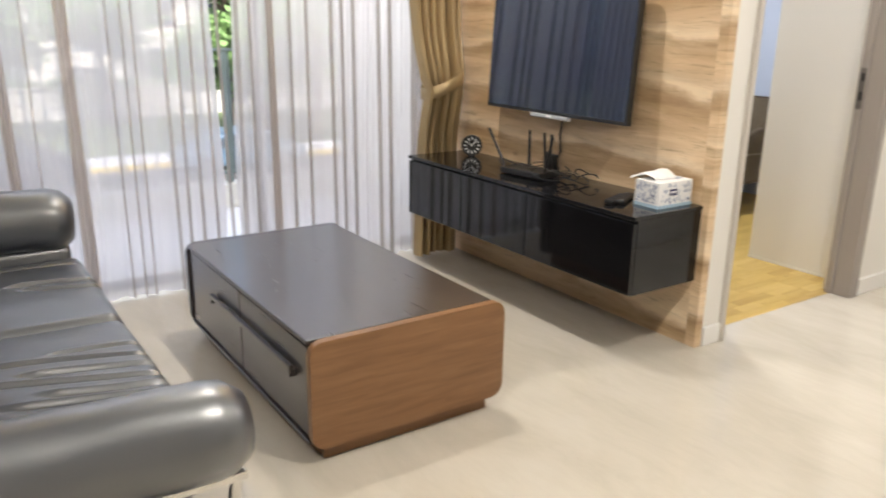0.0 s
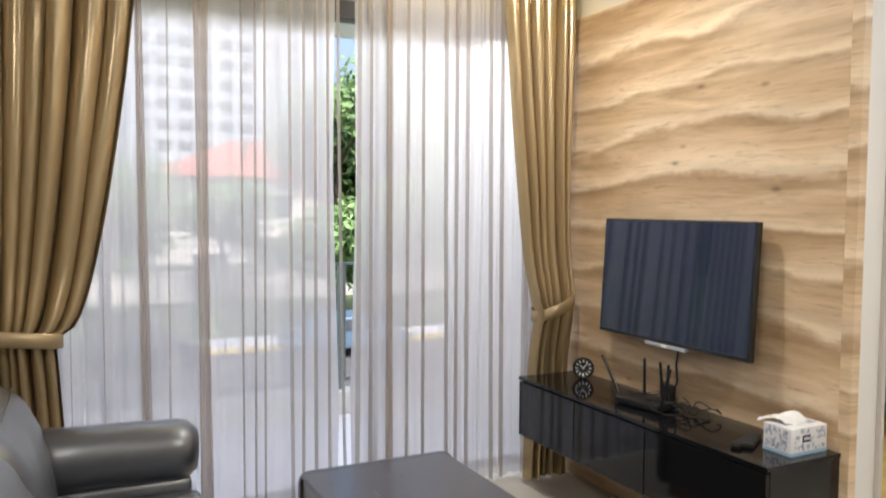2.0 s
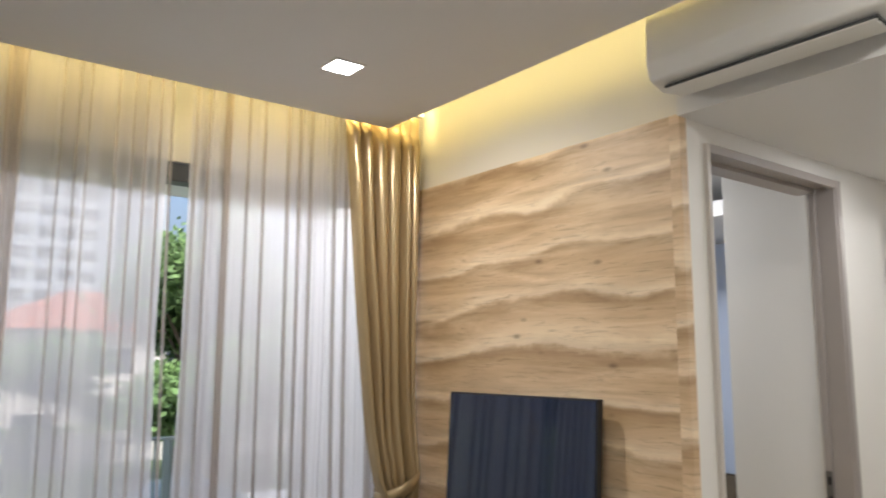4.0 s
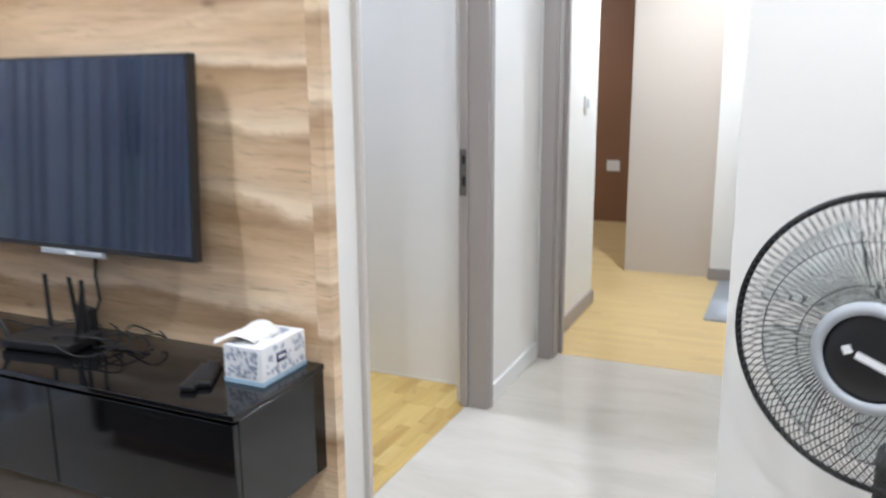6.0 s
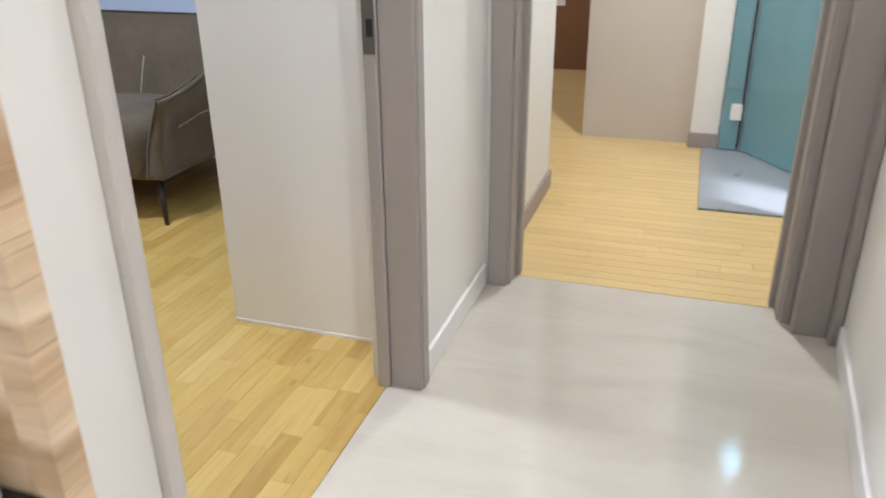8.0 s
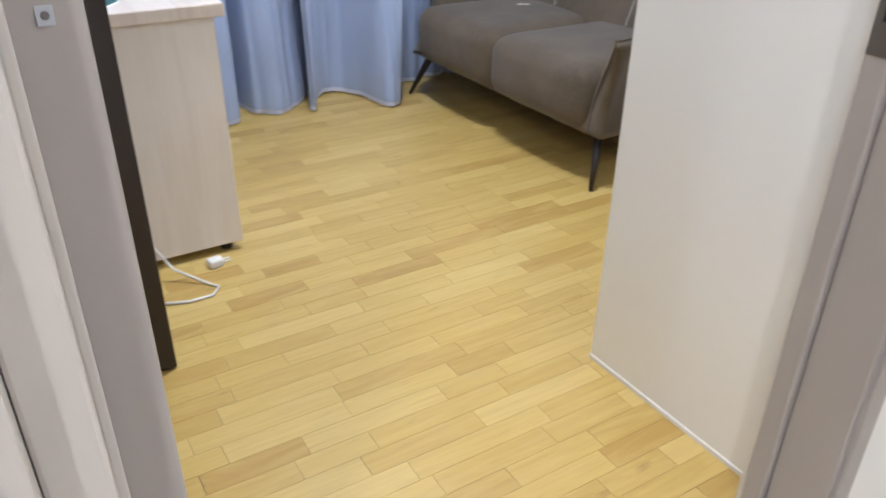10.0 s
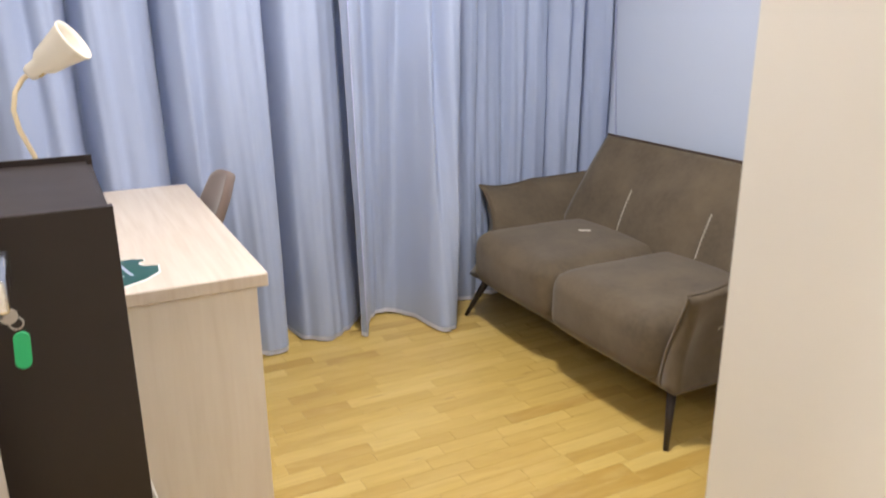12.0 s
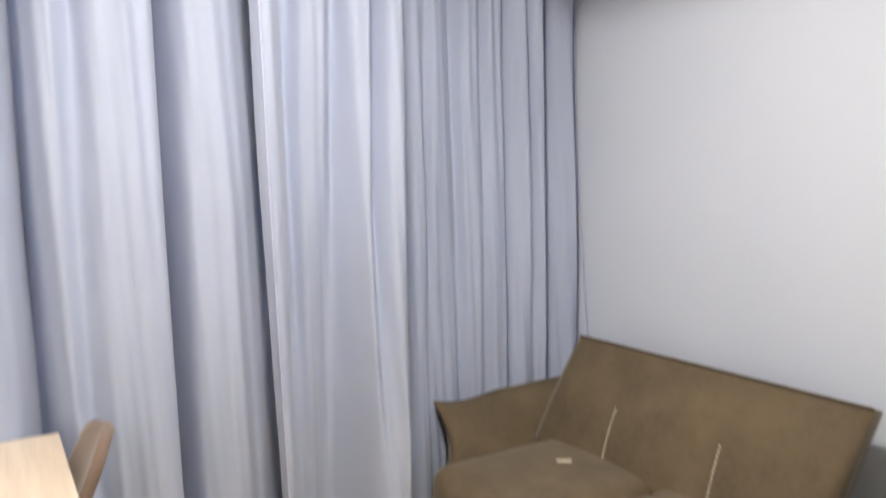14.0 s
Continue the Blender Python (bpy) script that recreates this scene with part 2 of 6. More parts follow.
patch = n.noise(n.coords((1, 1.4, 2.6)), 1.7, 3, 0.55)
c = n.mix(c, (0.62, 0.455, 0.285), n.span(patch, -0.7, 0.5))
dark = n.ramp(n.noise(n.coords((1, 2.6, 34)), 2.2, 7, 0.70, 0.6), [(0.55, (0, 0, 0)), (0.68, (1, 1, 1))])
c = n.mix(c, (0.24, 0.15, 0.075), n.span(dark, 0.0, 0.5))
knot = n.add("TexVoronoi", Vector=n.coords((1, 2.6, 6.0)), Scale=1.25)
knots = n.ramp(knot.outputs["Distance"], [(0.03, (1, 1, 1)), (0.11, (0, 0, 0))])
c = n.mix(c, (0.17, 0.10, 0.055), n.span(knots, 0.0, 0.7))
fine = n.noise(n.coords((1, 3.0, 95)), 2.5, 6, 0.65, 0.3)
n.colour(n.mix(c, (0.33, 0.21, 0.10), n.span(fine, -0.6, 0.27)))
n.rough(n.span(fine, 0.36, 0.5))
n.bump(fine, 0.05, 0.002)

# honey parquet strip; each strip takes its own tone
def parquet(name, source, along=(3.0, 55, 1), pale=0.0):
    m = material(name, (0.5, 0.28, 0.08), 0.3)
    n = Nodes(m)
    if source == "object":
        tone = n.add("ObjectInfo").outputs["Random"]
    else:
        tone = n.add("NewGeometry").outputs["Random Per Island"]
    geo = n.add("NewGeometry").outputs["Position"]
    shift = n.add("CombineXYZ", X=tone, Y=tone)
    sc = n.add("VectorMath")
    sc.operation = "SCALE"
    n.t.links.new(shift.outputs[0], sc.inputs[0])
    sc.inputs["Scale"].default_value = 40
    def grain_at(scale, size, detail, distort):
        mp = n.add("Mapping", Vector=geo)
        mp.inputs["Scale"].default_value = scale
        n.t.links.new(sc.outputs[0], mp.inputs["Location"])
        return n.noise(mp.outputs[0], size, detail, 0.6, distort)
    grain = grain_at(along, 1.6, 6, 0.8)
    cloud = grain_at(tuple(max(2.2, q * 0.22) for q in along), 1.5, 3, 1.2)
    fleck = grain_at(tuple(q * 0.6 + 2 for q in along), 1.3, 3, 0.5)
    base = n.ramp(tone, [(0.0, (0.42, 0.265, 0.062)), (0.18, (0.495, 0.335, 0.087)), (0.7, (0.555, 0.39, 0.110)), (1.0, (0.61, 0.45, 0.150))])
    c = n.mix(base, (0.34, 0.21, 0.055), n.span(grain, -0.40, 0.62))
    c = n.mix(c, (0.62, 0.46, 0.17), n.span(n.ramp(cloud, [(0.42, (0, 0, 0)), (0.66, (1, 1, 1))]), 0.0, 0.34))
    c = n.mix(c, (0.22, 0.115, 0.03), n.span(n.ramp(fleck, [(0.66, (0, 0, 0)), (0.76, (1, 1, 1))]), 0.0, 0.55))
    if pale:
        c = n.mix(c, (0.70, 0.53, 0.29), pale)
    n.colour(c)
    n.rough(n.span(grain, 0.28, 0.42))
    n.bump(grain, 0.05, 0.001)
    return m


STRIP = parquet("honey_parquet_strip", "object")
STRIPS = parquet("honey_parquet_strips", "island")
STRIPSY = parquet("honey_parquet_strips_across", "island", (55, 3.0, 1), 0.5)
GROOVE = painted("parquet_groove", (0.47, 0.32, 0.10), 0.6)

WALNUT = material("walnut_veneer", (0.2, 0.09, 0.04), 0.36)
n = Nodes(WALNUT)
g = n.noise(n.coords((2.0, 22, 26)), 2.0, 6, 0.6, 0.5)
n.colour(n.ramp(g, [(0.3, (0.175, 0.083, 0.034)), (0.5, (0.215, 0.107, 0.045)), (0.72, (0.25, 0.130, 0.058))]))
n.bump(g, 0.05, 0.001)
DARKWOOD = material("dark_stained_veneer", (0.03, 0.015, 0.012), 0.28, 0.0, Coat_Weight=0.9, Coat_Roughness=0.20, Coat_IOR=1.6)
n = Nodes(DARKWOOD)
g = n.noise(n.coords((26, 2, 30)), 2.0, 6, 0.6, 0.5)
n.colour(n.ramp(g, [(0.3, (0.020, 0.015, 0.016)), (0.7, (0.037, 0.026, 0.025))]))
n.rough(n.span(g, 0.24, 0.34))

GLOSSBLACK = material("black_gloss_lacquer", (0.006, 0.006, 0.007), 0.07)
n = Nodes(GLOSSBLACK)
n.rough(n.span(n.noise(n.coords(), 3, 3), 0.04, 0.11))
TVGLASS = material("tv_screen_glass", (0.005, 0.014, 0.045), 0.09, 0.0, Coat_Weight=0.6)
LEATHER = material("black_leather", (0.018, 0.018, 0.021), 0.42, 0.0, Specular_IOR_Level=1.0, Coat_Weight=1.0, Coat_Roughness=0.31, Coat_IOR=2.0, Coat_Tint=(0.92, 0.96, 1.0, 1.0))
n = Nodes(LEATHER)
v = n.coords()
cell = n.add("TexVoronoi", Vector=v, Scale=260.0).outputs["Distance"]
n.colour(n.mix((0.010, 0.012, 0.020), (0.021, 0.025, 0.039), n.noise(v, 6, 4)))
n.rough(n.span(n.noise(v, 9, 3), 0.40, 0.56))
n.bump(cell, 0.12, 0.002)

SUEDE = material("brown_suede", (0.09, 0.068, 0.048), 0.85, 0.0, Sheen_Weight=0.15, Sheen_Roughness=0.5)
n = Nodes(SUEDE)
v = n.coords()
n.colour(n.mix(n.mix((0.054, 0.039, 0.023), (0.130, 0.097, 0.059), n.ramp(n.noise(v, 6.5, 5, 0.6, 0.0), [(0.22, (0, 0, 0)), (0.80, (1, 1, 1))])), (0.118, 0.090, 0.055), n.span(n.noise(v, 45, 4), -0.4, 0.75)))
n.bump(n.noise(v, 320, 2), 0.15, 0.001)
THREAD = painted("pale_thread", (0.62, 0.58, 0.50), 0.7)

LAMINATE = material("pale_oak_laminate", (0.68, 0.60, 0.51), 0.4)
n = Nodes(LAMINATE)
g = n.noise(n.coords((16, 16, 1.2)), 1.8, 6, 0.6, 0.4)
n.colour(n.ramp(g, [(0.3, (0.71, 0.645, 0.57)), (0.5, (0.76, 0.70, 0.63)), (0.7, (0.79, 0.735, 0.67))]))
LAMTOP = material("pale_oak_laminate_top", (0.72, 0.64, 0.55), 0.33)
n = Nodes(LAMTOP)
g = n.noise(n.coords((26, 1.4, 1)), 1.6, 6, 0.6, 0.4)
n.colour(n.ramp(g, [(0.3, (0.56, 0.47, 0.385)), (0.55, (0.63, 0.55, 0.465)), (0.75, (0.67, 0.60, 0.525))]))


def cloth(name, colour, rough, through, sheen=0.0, weave=900.0, metal=0.0, vary=0.12):
    """A woven cloth that lets a share of light pass."""
    m = material(name, colour, rough, metal)
    n = Nodes(m)
    v = n.coords()
    if sheen:
        n.p.inputs["Sheen Weight"].default_value = sheen
    lo = tuple(c * (1 - vary) for c in colour)
    n.colour(n.mix(lo, colour, n.noise(v, 2.4, 5, 0.6)))
    n.bump(n.noise(n.coords((1, 1, 0.2)), weave, 2), 0.12, 0.001)
    if through:
        t = n.add("BsdfTranslucent", Color=(*colour, 1))
        mx = n.add("MixShader")
        mx.inputs[0].default_value = through
        out = n.t.nodes["Material Output"]
        n.t.links.new(n.p.outputs[0], mx.inputs[1])
        n.t.links.new(t.outputs[0], mx.inputs[2])
        n.t.links.new(mx.outputs[0], out.inputs[0])
    return m


GOLD = cloth("gold_satin", (0.52, 0.40, 0.23), 0.24, 0.01, 0.0, 700, 0.55)
BLUECLOTH = cloth("blue_blackout_cloth", (0.36, 0.435, 0.625), 0.75, 0.02, 0.15, 600)
LINING = cloth("white_curtain_lining", (0.72, 0.75, 0.88), 0.8, 0.15)
EDGEBLUE = cloth("lilac_edge_cloth", (0.50, 0.55, 0.80), 0.7, 0.0)
FABRIC = cloth("taupe_chair_fabric", (0.16, 0.115, 0.10), 0.85, 0.0, 0.2)


def sheer_cloth(name, see, colour):
    m = cloth(name, colour, 0.8, 0.48)
    n = Nodes(m)
    out = n.t.nodes["Material Output"]
    old = out.inputs[0].links[0].from_socket
    clear = n.add("BsdfTransparent")
    mx = n.add("MixShader")
    fac = n.span(n.noise(n.coords((14, 1, 0.25)), 1.4, 4, 0.6), see + 0.07, see - 0.07)
    n.t.links.new(fac, mx.inputs[0])
    n.t.links.new(old, mx.inputs[1])
    n.t.links.new(clear.outputs[0], mx.inputs[2])
    n.t.links.new(mx.outputs[0], out.inputs[0])
    return m


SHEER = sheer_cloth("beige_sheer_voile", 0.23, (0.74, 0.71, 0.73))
# gathered folds: less see-through, with their shade put into a darker colour
SHEERSHADE = sheer_cloth("shaded_gathered_voile", 0.12, (0.60, 0.53, 0.48))
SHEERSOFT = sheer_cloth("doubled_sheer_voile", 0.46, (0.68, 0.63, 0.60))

GLASS = material("clear_glass", (1, 1, 1), 0.0, 0.0, Transmission_Weight=1.0, IOR=1.45)
TEALGLASS = material("teal_glass", (0.48, 0.78, 0.84), 0.05, 0.0, Transmission_Weight=0.75, IOR=1.3)
GLOW = material("lamp_diffuser", (1, 1, 1), 0.5)
GLOW.node_tree.nodes["Principled BSDF"].inputs["Emission Color"].default_value = (1, 0.95, 0.88, 1)
GLOW.node_tree.nodes["Principled BSDF"].inputs["Emission Strength"].default_value = 12
MOTORCLEAR = material("smoky_clear_plastic", (0.86, 0.90, 0.90), 0.15, 0.0, Transmission_Weight=0.92, IOR=1.1)
FOLIAGE = material("tree_leaves", (0.07, 0.11, 0.03), 0.6)
n = Nodes(FOLIAGE)
n.colour(n.mix((0.075, 0.14, 0.042), (0.15, 0.26, 0.08), n.add("NewGeometry").outputs["Random Per Island"]))
BARK = painted("bark", (0.10, 0.075, 0.05), 0.9, 0.4, 30)
GRASS = painted("grass", (0.10, 0.14, 0.05), 0.9, 0.4, 4)
ASPHALT = painted("asphalt", (0.06, 0.06, 0.062), 0.9, 0.2, 40)
YELLOWKERB = painted("kerb_paint", (0.55, 0.42, 0.10), 0.7)
ROOFTILE = painted("red_roof_tile", (0.42, 0.12, 0.06), 0.75, 0.3, 6)
FACADE = painted("cream_facade", (0.68, 0.66, 0.62), 0.8, 0.08, 2)
TOWER = painted("pale_tower_facade", (0.37, 0.41, 0.48), 0.8, 0.08, 1)
DARKPANE = material("dark_window", (0.05, 0.06, 0.075), 0.15)
CARPAINT = material("dark_car_paint", (0.03, 0.03, 0.04), 0.25, 0.3)
TYRE = painted("tyre_rubber", (0.02, 0.02, 0.02), 0.8)

# ---- structure ----
def struct(name, bm, mat, label="", parent=None):
    return tagged(part(name, bm, mat, parent), label, "", "", "structure")


FL = 2.54          # hall ceiling
SLAB = 2.84        # dropped living ceiling
TOP = 3.06         # upper ceiling
DW = 1.785         # front face of the wall with the study door
# living and hall floor
tiles = bx((-3.2, -2.6, -0.12), (2.5, 3.80, 0))
bx((2.5, 0.6, -0.12), (4.385, 1.872, 0), bm=tiles)
struct("floor", tiles, TILE, "polished beige stone-look tile floor with faint streaks")
struct("floor_study_base", bx((2.56, 1.872, -0.12), (5.36, 5.0, -0.011)), GROOVE, "screed under the honey parquet")
struct("floor_corridor_base", bx((4.385, -0.4, -0.12), (8.7, 5.0, -0.011)), GROOVE, "screed under the corridor parquet")
# walls
struct("wall_tv", bx((2.445, DW, 0), (2.554, 3.80, TOP)), WALL, "white painted partition wall behind the timber panel")
struct("wall_party", bx((2.45, 3.80, 0), (2.56, 5.15, TOP)), WALL, "white side wall between balcony and study")
struct("wall_door_above", bx((2.554, DW, 2.46), (4.30, 1.93, TOP)), WALL, "white wall above the study door")
struct("wall_door_side", bx((3.61, DW, 0), (4.30, 1.93, 2.46)), WALL, "white wall between the two taupe door frames")
struct("wall_hall_south", prism([(2.27, -2.6), (4.30, -2.6), (4.30, 0.62), (2.27, 0.758)], 0, TOP), WALL, "plain white wall beside the pedestal fan")
struct("wall_behind", bx((-3.2, -2.7, 0), (2.27, -2.6, TOP)), WALL, "plain white wall closing the living room")
struct("wall_sofa", bx((-3.3, -2.7, 0), (-3.2, 3.80, TOP)), WALL, "plain white wall closing the living room")
struct("wall_window_left", bx((-3.2, 3.74, 0), (-1.25, 3.88, TOP)), WALL, "white wall beside the balcony door")
struct("wall_window_right", bx((2.38, 3.74, 0), (2.445, 3.88, TOP)), WALL, "white wall stub beside the balcony door")
struct("wall_window_above", bx((-1.25, 3.74, 2.56), (2.38, 3.88, TOP)), WALL, "white wall above the balcony door")
# ceilings
struct("ceiling", bx((-3.2, -2.6, TOP), (4.30, 3.88, TOP + 0.1)), CEIL, "white upper ceiling behind the cove")
struct("ceiling_living", bx((-3.2, -2.6, SLAB), (2.14, 3.42, SLAB + 0.10), 0.004), CEIL, "white dropped ceiling with a hidden warm cove")
bulk = bx((2.395, 0.735, FL), (4.30, DW, TOP))
struct("ceiling_hall", bulk, CEIL, "white lowered hall ceiling")
struct("ceiling_study", bx((2.56, 1.93, 2.82), (5.5, 5.15, 2.92)), CEIL, "white study ceiling")
struct("ceiling_corridor", bx((4.30, -0.6, FL), (8.7, 5.0, FL + 0.1)), CEIL, "white corridor ceiling")
# study shell
struct("wall_study_east", bx((5.36, 1.93, 0), (5.48, 5.15, 2.82)), BLUEWALL, "pale blue painted wall behind the suede sofa")
struct("wall_study_south", bx((4.30, 1.93, 0), (5.48, 1.99, 2.82)), WALL, "white wall closing the study")
struct("wall_study_window_left", bx((2.56, 4.86, 0), (2.95, 5.0, 2.82)), WALL, "white wall beside the study window")
struct("wall_study_window_right", bx((5.1, 4.86, 0), (5.36, 5.0, 2.82)), WALL, "white wall beside the study window")
struct("wall_study_window_above", bx((2.95, 4.86, 2.35), (5.1, 5.0, 2.82)), WALL, "white wall above the study window")
# added out of view: keeps daylight from leaking under the blue curtain
struct("wall_study_light_stop", bx((2.95, 4.86, 0), (5.1, 5.0, 0.85)), WALL, "unseen white wall added below the study window to stop light at the hem")
# corridor shell
struct("wall_corridor_head", bx((4.30, 0.60, 2.47), (4.42, 1.90, TOP)), WALL, "white wall above the corridor door frame")
struct("wall_corridor_south", bx((4.30, 0.45, 0), (5.20, 0.70, FL)), WALL, "white wall of the corridor")
struct("wall_corridor_north", bx((4.30, 1.765, 0), (5.41, 1.93, FL)), WALL, "white corridor wall with a light switch")
struct("wall_corridor_end", bx((6.40, 1.13, 0), (6.50, 1.745, FL)), LEAFPAINT, "beige panel at the end of the corridor")
struct("wall_corridor_column", bx((6.33, 0.98, 0), (6.46, 1.13, FL)), WALL, "white column beside the bathroom door")
struct("wall_bedroom_south", bx((6.50, 1.55, 0), (8.6, 1.745, FL)), WALL, "white wall of the bedroom")
struct("wall_bedroom_east", bx((8.5, 1.745, 0), (8.6, 5.0, FL)), BROWN, "brown laminate wall seen through the bedroom opening")
struct("wall_bedroom_north", bx((5.48, 4.9, 0), (8.6, 5.0, FL)), WALL, "white wall closing the bedroom")
struct("wall_bathroom_south", bx((5.1, -0.6, 0), (8.6, -0.5, FL)), CONCRETE, "grey tiled wall closing the bathroom")
struct("wall_bathroom_east", bx((8.0, -0.5, 0), (8.1, 1.55, FL)), CONCRETE, "grey tiled bathroom wall")
struct("floor_bathroom", bx((5.30, -0.5, -0.1), (8.0, 1.06, 0.006)), painted("grey_bathroom_tile", (0.30, 0.32, 0.35), 0.3), "grey tile floor of the bathroom entrance")


def baseboard(a, b, mat, label):
    struct("baseboard", bx(a, b, 0.004), mat, label)


baseboard((2.4455, DW - 0.013, 0), (2.554, DW - 0.0005, 0.085), BASEWHITE, "white skirting round the wall end")
baseboard((3.655, DW - 0.013, 0), (4.275, DW - 0.0005, 0.085), BASEWHITE, "white skirting of the hall wall")
struct("baseboard", prism([(2.262, 0.7590), (4.15, 0.6308), (4.15, 0.6428), (2.262, 0.771)], 0, 0.085, 0.003), BASEWHITE, "white skirting of the hall wall")
baseboard((2.258, -2.6, 0), (2.2695, 0.757, 0.085), BASEWHITE, "white skirting beside the pedestal fan")
baseboard((4.43, 1.750, 0), (5.42, 1.7645, 0.09), BASEGREY, "taupe skirting of the corridor")
baseboard((6.315, 0.97, 0), (6.3295, 1.14, 0.085), BASEGREY, "taupe skirting round the column")
baseboard((2.5605, 1.94, 0), (2.573, 2.96, 0.085), BASEGREY, "taupe skirting in the study")

# the study door's frame and leaf
door1 = root("door_1", (2.65, 1.8, 0), "open study doorway with a taupe laminate frame and beige leaf", "door", kind="structure")
HEAD = 2.41
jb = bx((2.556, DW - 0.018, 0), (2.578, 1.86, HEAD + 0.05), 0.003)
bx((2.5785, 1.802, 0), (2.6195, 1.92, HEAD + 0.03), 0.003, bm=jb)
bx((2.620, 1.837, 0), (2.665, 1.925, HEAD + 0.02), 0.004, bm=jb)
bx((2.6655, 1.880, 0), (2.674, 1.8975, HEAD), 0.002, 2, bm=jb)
part("frame_left", jb, LITTRIM, door1, "taupe jamb beside the wall end, its brighter light put into the colour")
stop = part("frame_stop", bx((2.6655, 1.898, 0), (2.718, 1.955, HEAD), 0.003), FRAME, door1, "darker taupe inner jamb with a hinge plate")
part("hinge_plate", bx((2.690, 1.8966, 1.052), (2.700, 1.8979, 1.064), 0.0004), GREYPL, stop)
part("screw", moved(lathe([(0, 0.0012), (0.0022, 0.0008), (0.0026, 0), (0, 0)], 12), pose(2.695, 1.8965, 1.058, 90, 0, 0)), DARKSTEEL, stop)
jb = bx((3.588, DW - 0.020, 0), (3.628, 1.80, HEAD + 0.05), 0.003)
bx((3.574, 1.772, 0), (3.605, 1.86, HEAD + 0.02), 0.003, bm=jb)
bx((3.562, 1.861, 0), (3.61, 1.896, HEAD), 0.004, bm=jb)
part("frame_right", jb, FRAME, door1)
jb = bx((2.5785, DW - 0.019, HEAD + 0.012), (3.5875, 1.80, HEAD + 0.049), 0.003)
bx((2.6185, 1.8005, HEAD + 0.02), (3.57, 1.86, HEAD + 0.09), 0.003, bm=jb)
bx((2.667, 1.862, HEAD + 0.002), (3.571, 1.953, HEAD + 0.08), 0.003, bm=jb)
part("frame_head", jb, FRAME, door1)
strike = part("strike_plate", bx((3.5585, 1.8615, 0.925), (3.5615, 1.893, 1.115), 0.001), DARKSTEEL, door1, "brushed steel strike plate")
part("latch_slot", bx((3.5575, 1.866, 1.055), (3.5583, 1.882, 1.09)), BLACKPL, strike)
part("bolt_slot", bx((3.5575, 1.866, 0.965), (3.5583, 1.882, 1.005)), BLACKPL, strike)
leaf = part("leaf", bx((2.640, 1.962, 0.008), (2.680, 2.862, HEAD - 0.006), 0.002), LEAFPAINT, door1, "beige laminate door leaf standing open")
hn = moved(lathe([(0.0, 0), (0.024, 0), (0.024, 0.006), (0.010, 0.008), (0.010, 0.045), (0, 0.046)], 20), pose(2.680, 2.80, 1.03, 0, 90, 0))
bx((2.716, 2.665, 1.004), (2.741, 2.815, 1.046), 0.004, 2, bm=hn)
part("lever_handle", hn, CHROME, leaf, "chrome lever handle", True)
part("lock_rosette", moved(lathe([(0.0, 0), (0.024, 0), (0.024, 0.006), (0.009, 0.009), (0.009, 0.02), (0, 0.021)], 20), pose(2.680, 2.80, 0.955, 0, 90, 0)), CHROME, leaf, "chrome lock rosette", True)
keys = root("key_with_tag", (2.71, 2.80, 0.95), "steel key with a bright green plastic tag hanging in the lock", "key")
kb = bx((2.699, 2.799, 0.951), (2.722, 2.801, 0.959), 0.0005)
join(kb, moved(lathe([(0, -0.001), (0.012, -0.001), (0.012, 0.001), (0, 0.001)], 16), pose(2.728, 2.80, 0.955, 90, 0, 0)))
part("key", kb, STEEL, keys)
part("ring", tube([(2.736 + 0.009 * math.cos(a), 2.80, 0.943 + 0.009 * math.sin(a)) for a in np.linspace(0, 2 * math.pi, 14)[:-1]], 0.0012, 6, True), STEEL, keys)
tg = prism([(0.011 * math.cos(a), (0.017 if math.sin(a) > 0 else -0.017) + 0.011 * math.sin(a)) for a in np.linspace(0, 2 * math.pi, 24)[:-1]], -0.002, 0.002, 0.0006)
part("tag", moved(tg, pose(2.738, 2.80, 0.902, 90, 4, 0)), WHITEGREEN, keys, "bright green plastic tag")

# the corridor's door frame
door2 = root("door_2", (4.3, 1.2, 0), "taupe laminate door frame at the start of the parquet corridor", "door", kind="structure")
jb = bx((4.282, 1.700, 0), (4.2995, 1.768, 2.486), 0.003)
bx((4.30, 1.690, 0), (4.39, 1.7645, 2.425), 0.004, bm=jb)
bx((4.3905, 1.672, 0), (4.43, 1.7645, 2.405), 0.004, bm=jb)
part("frame_left", jb, FRAME, door2)
jb = bx((4.17, 0.632, 0), (4.299, 0.66, 2.486), 0.003)
bx((4.22, 0.6605, 0), (4.299, 0.76, 2.486), 0.003, bm=jb)
bx((4.282, 0.7605, 0), (4.2995, 0.792, 2.486), 0.003, bm=jb)
bx((4.30, 0.701, 0), (4.39, 0.80, 2.425), 0.004, bm=jb)
bx((4.3905, 0.701, 0), (4.43, 0.818, 2.405), 0.004, bm=jb)
part("frame_right", jb, FRAME, door2)
jb = bx((4.280, 0.7925, 2.405), (4.2985, 1.6995, 2.485), 0.003)
bx((4.301, 0.801, 2.415), (4.3895, 1.689, 2.468), 0.003, bm=jb)
bx((4.391, 0.819, 2.395), (4.428, 1.671, 2.468), 0.003, bm=jb)
part("frame_head", jb, FRAME, door2)
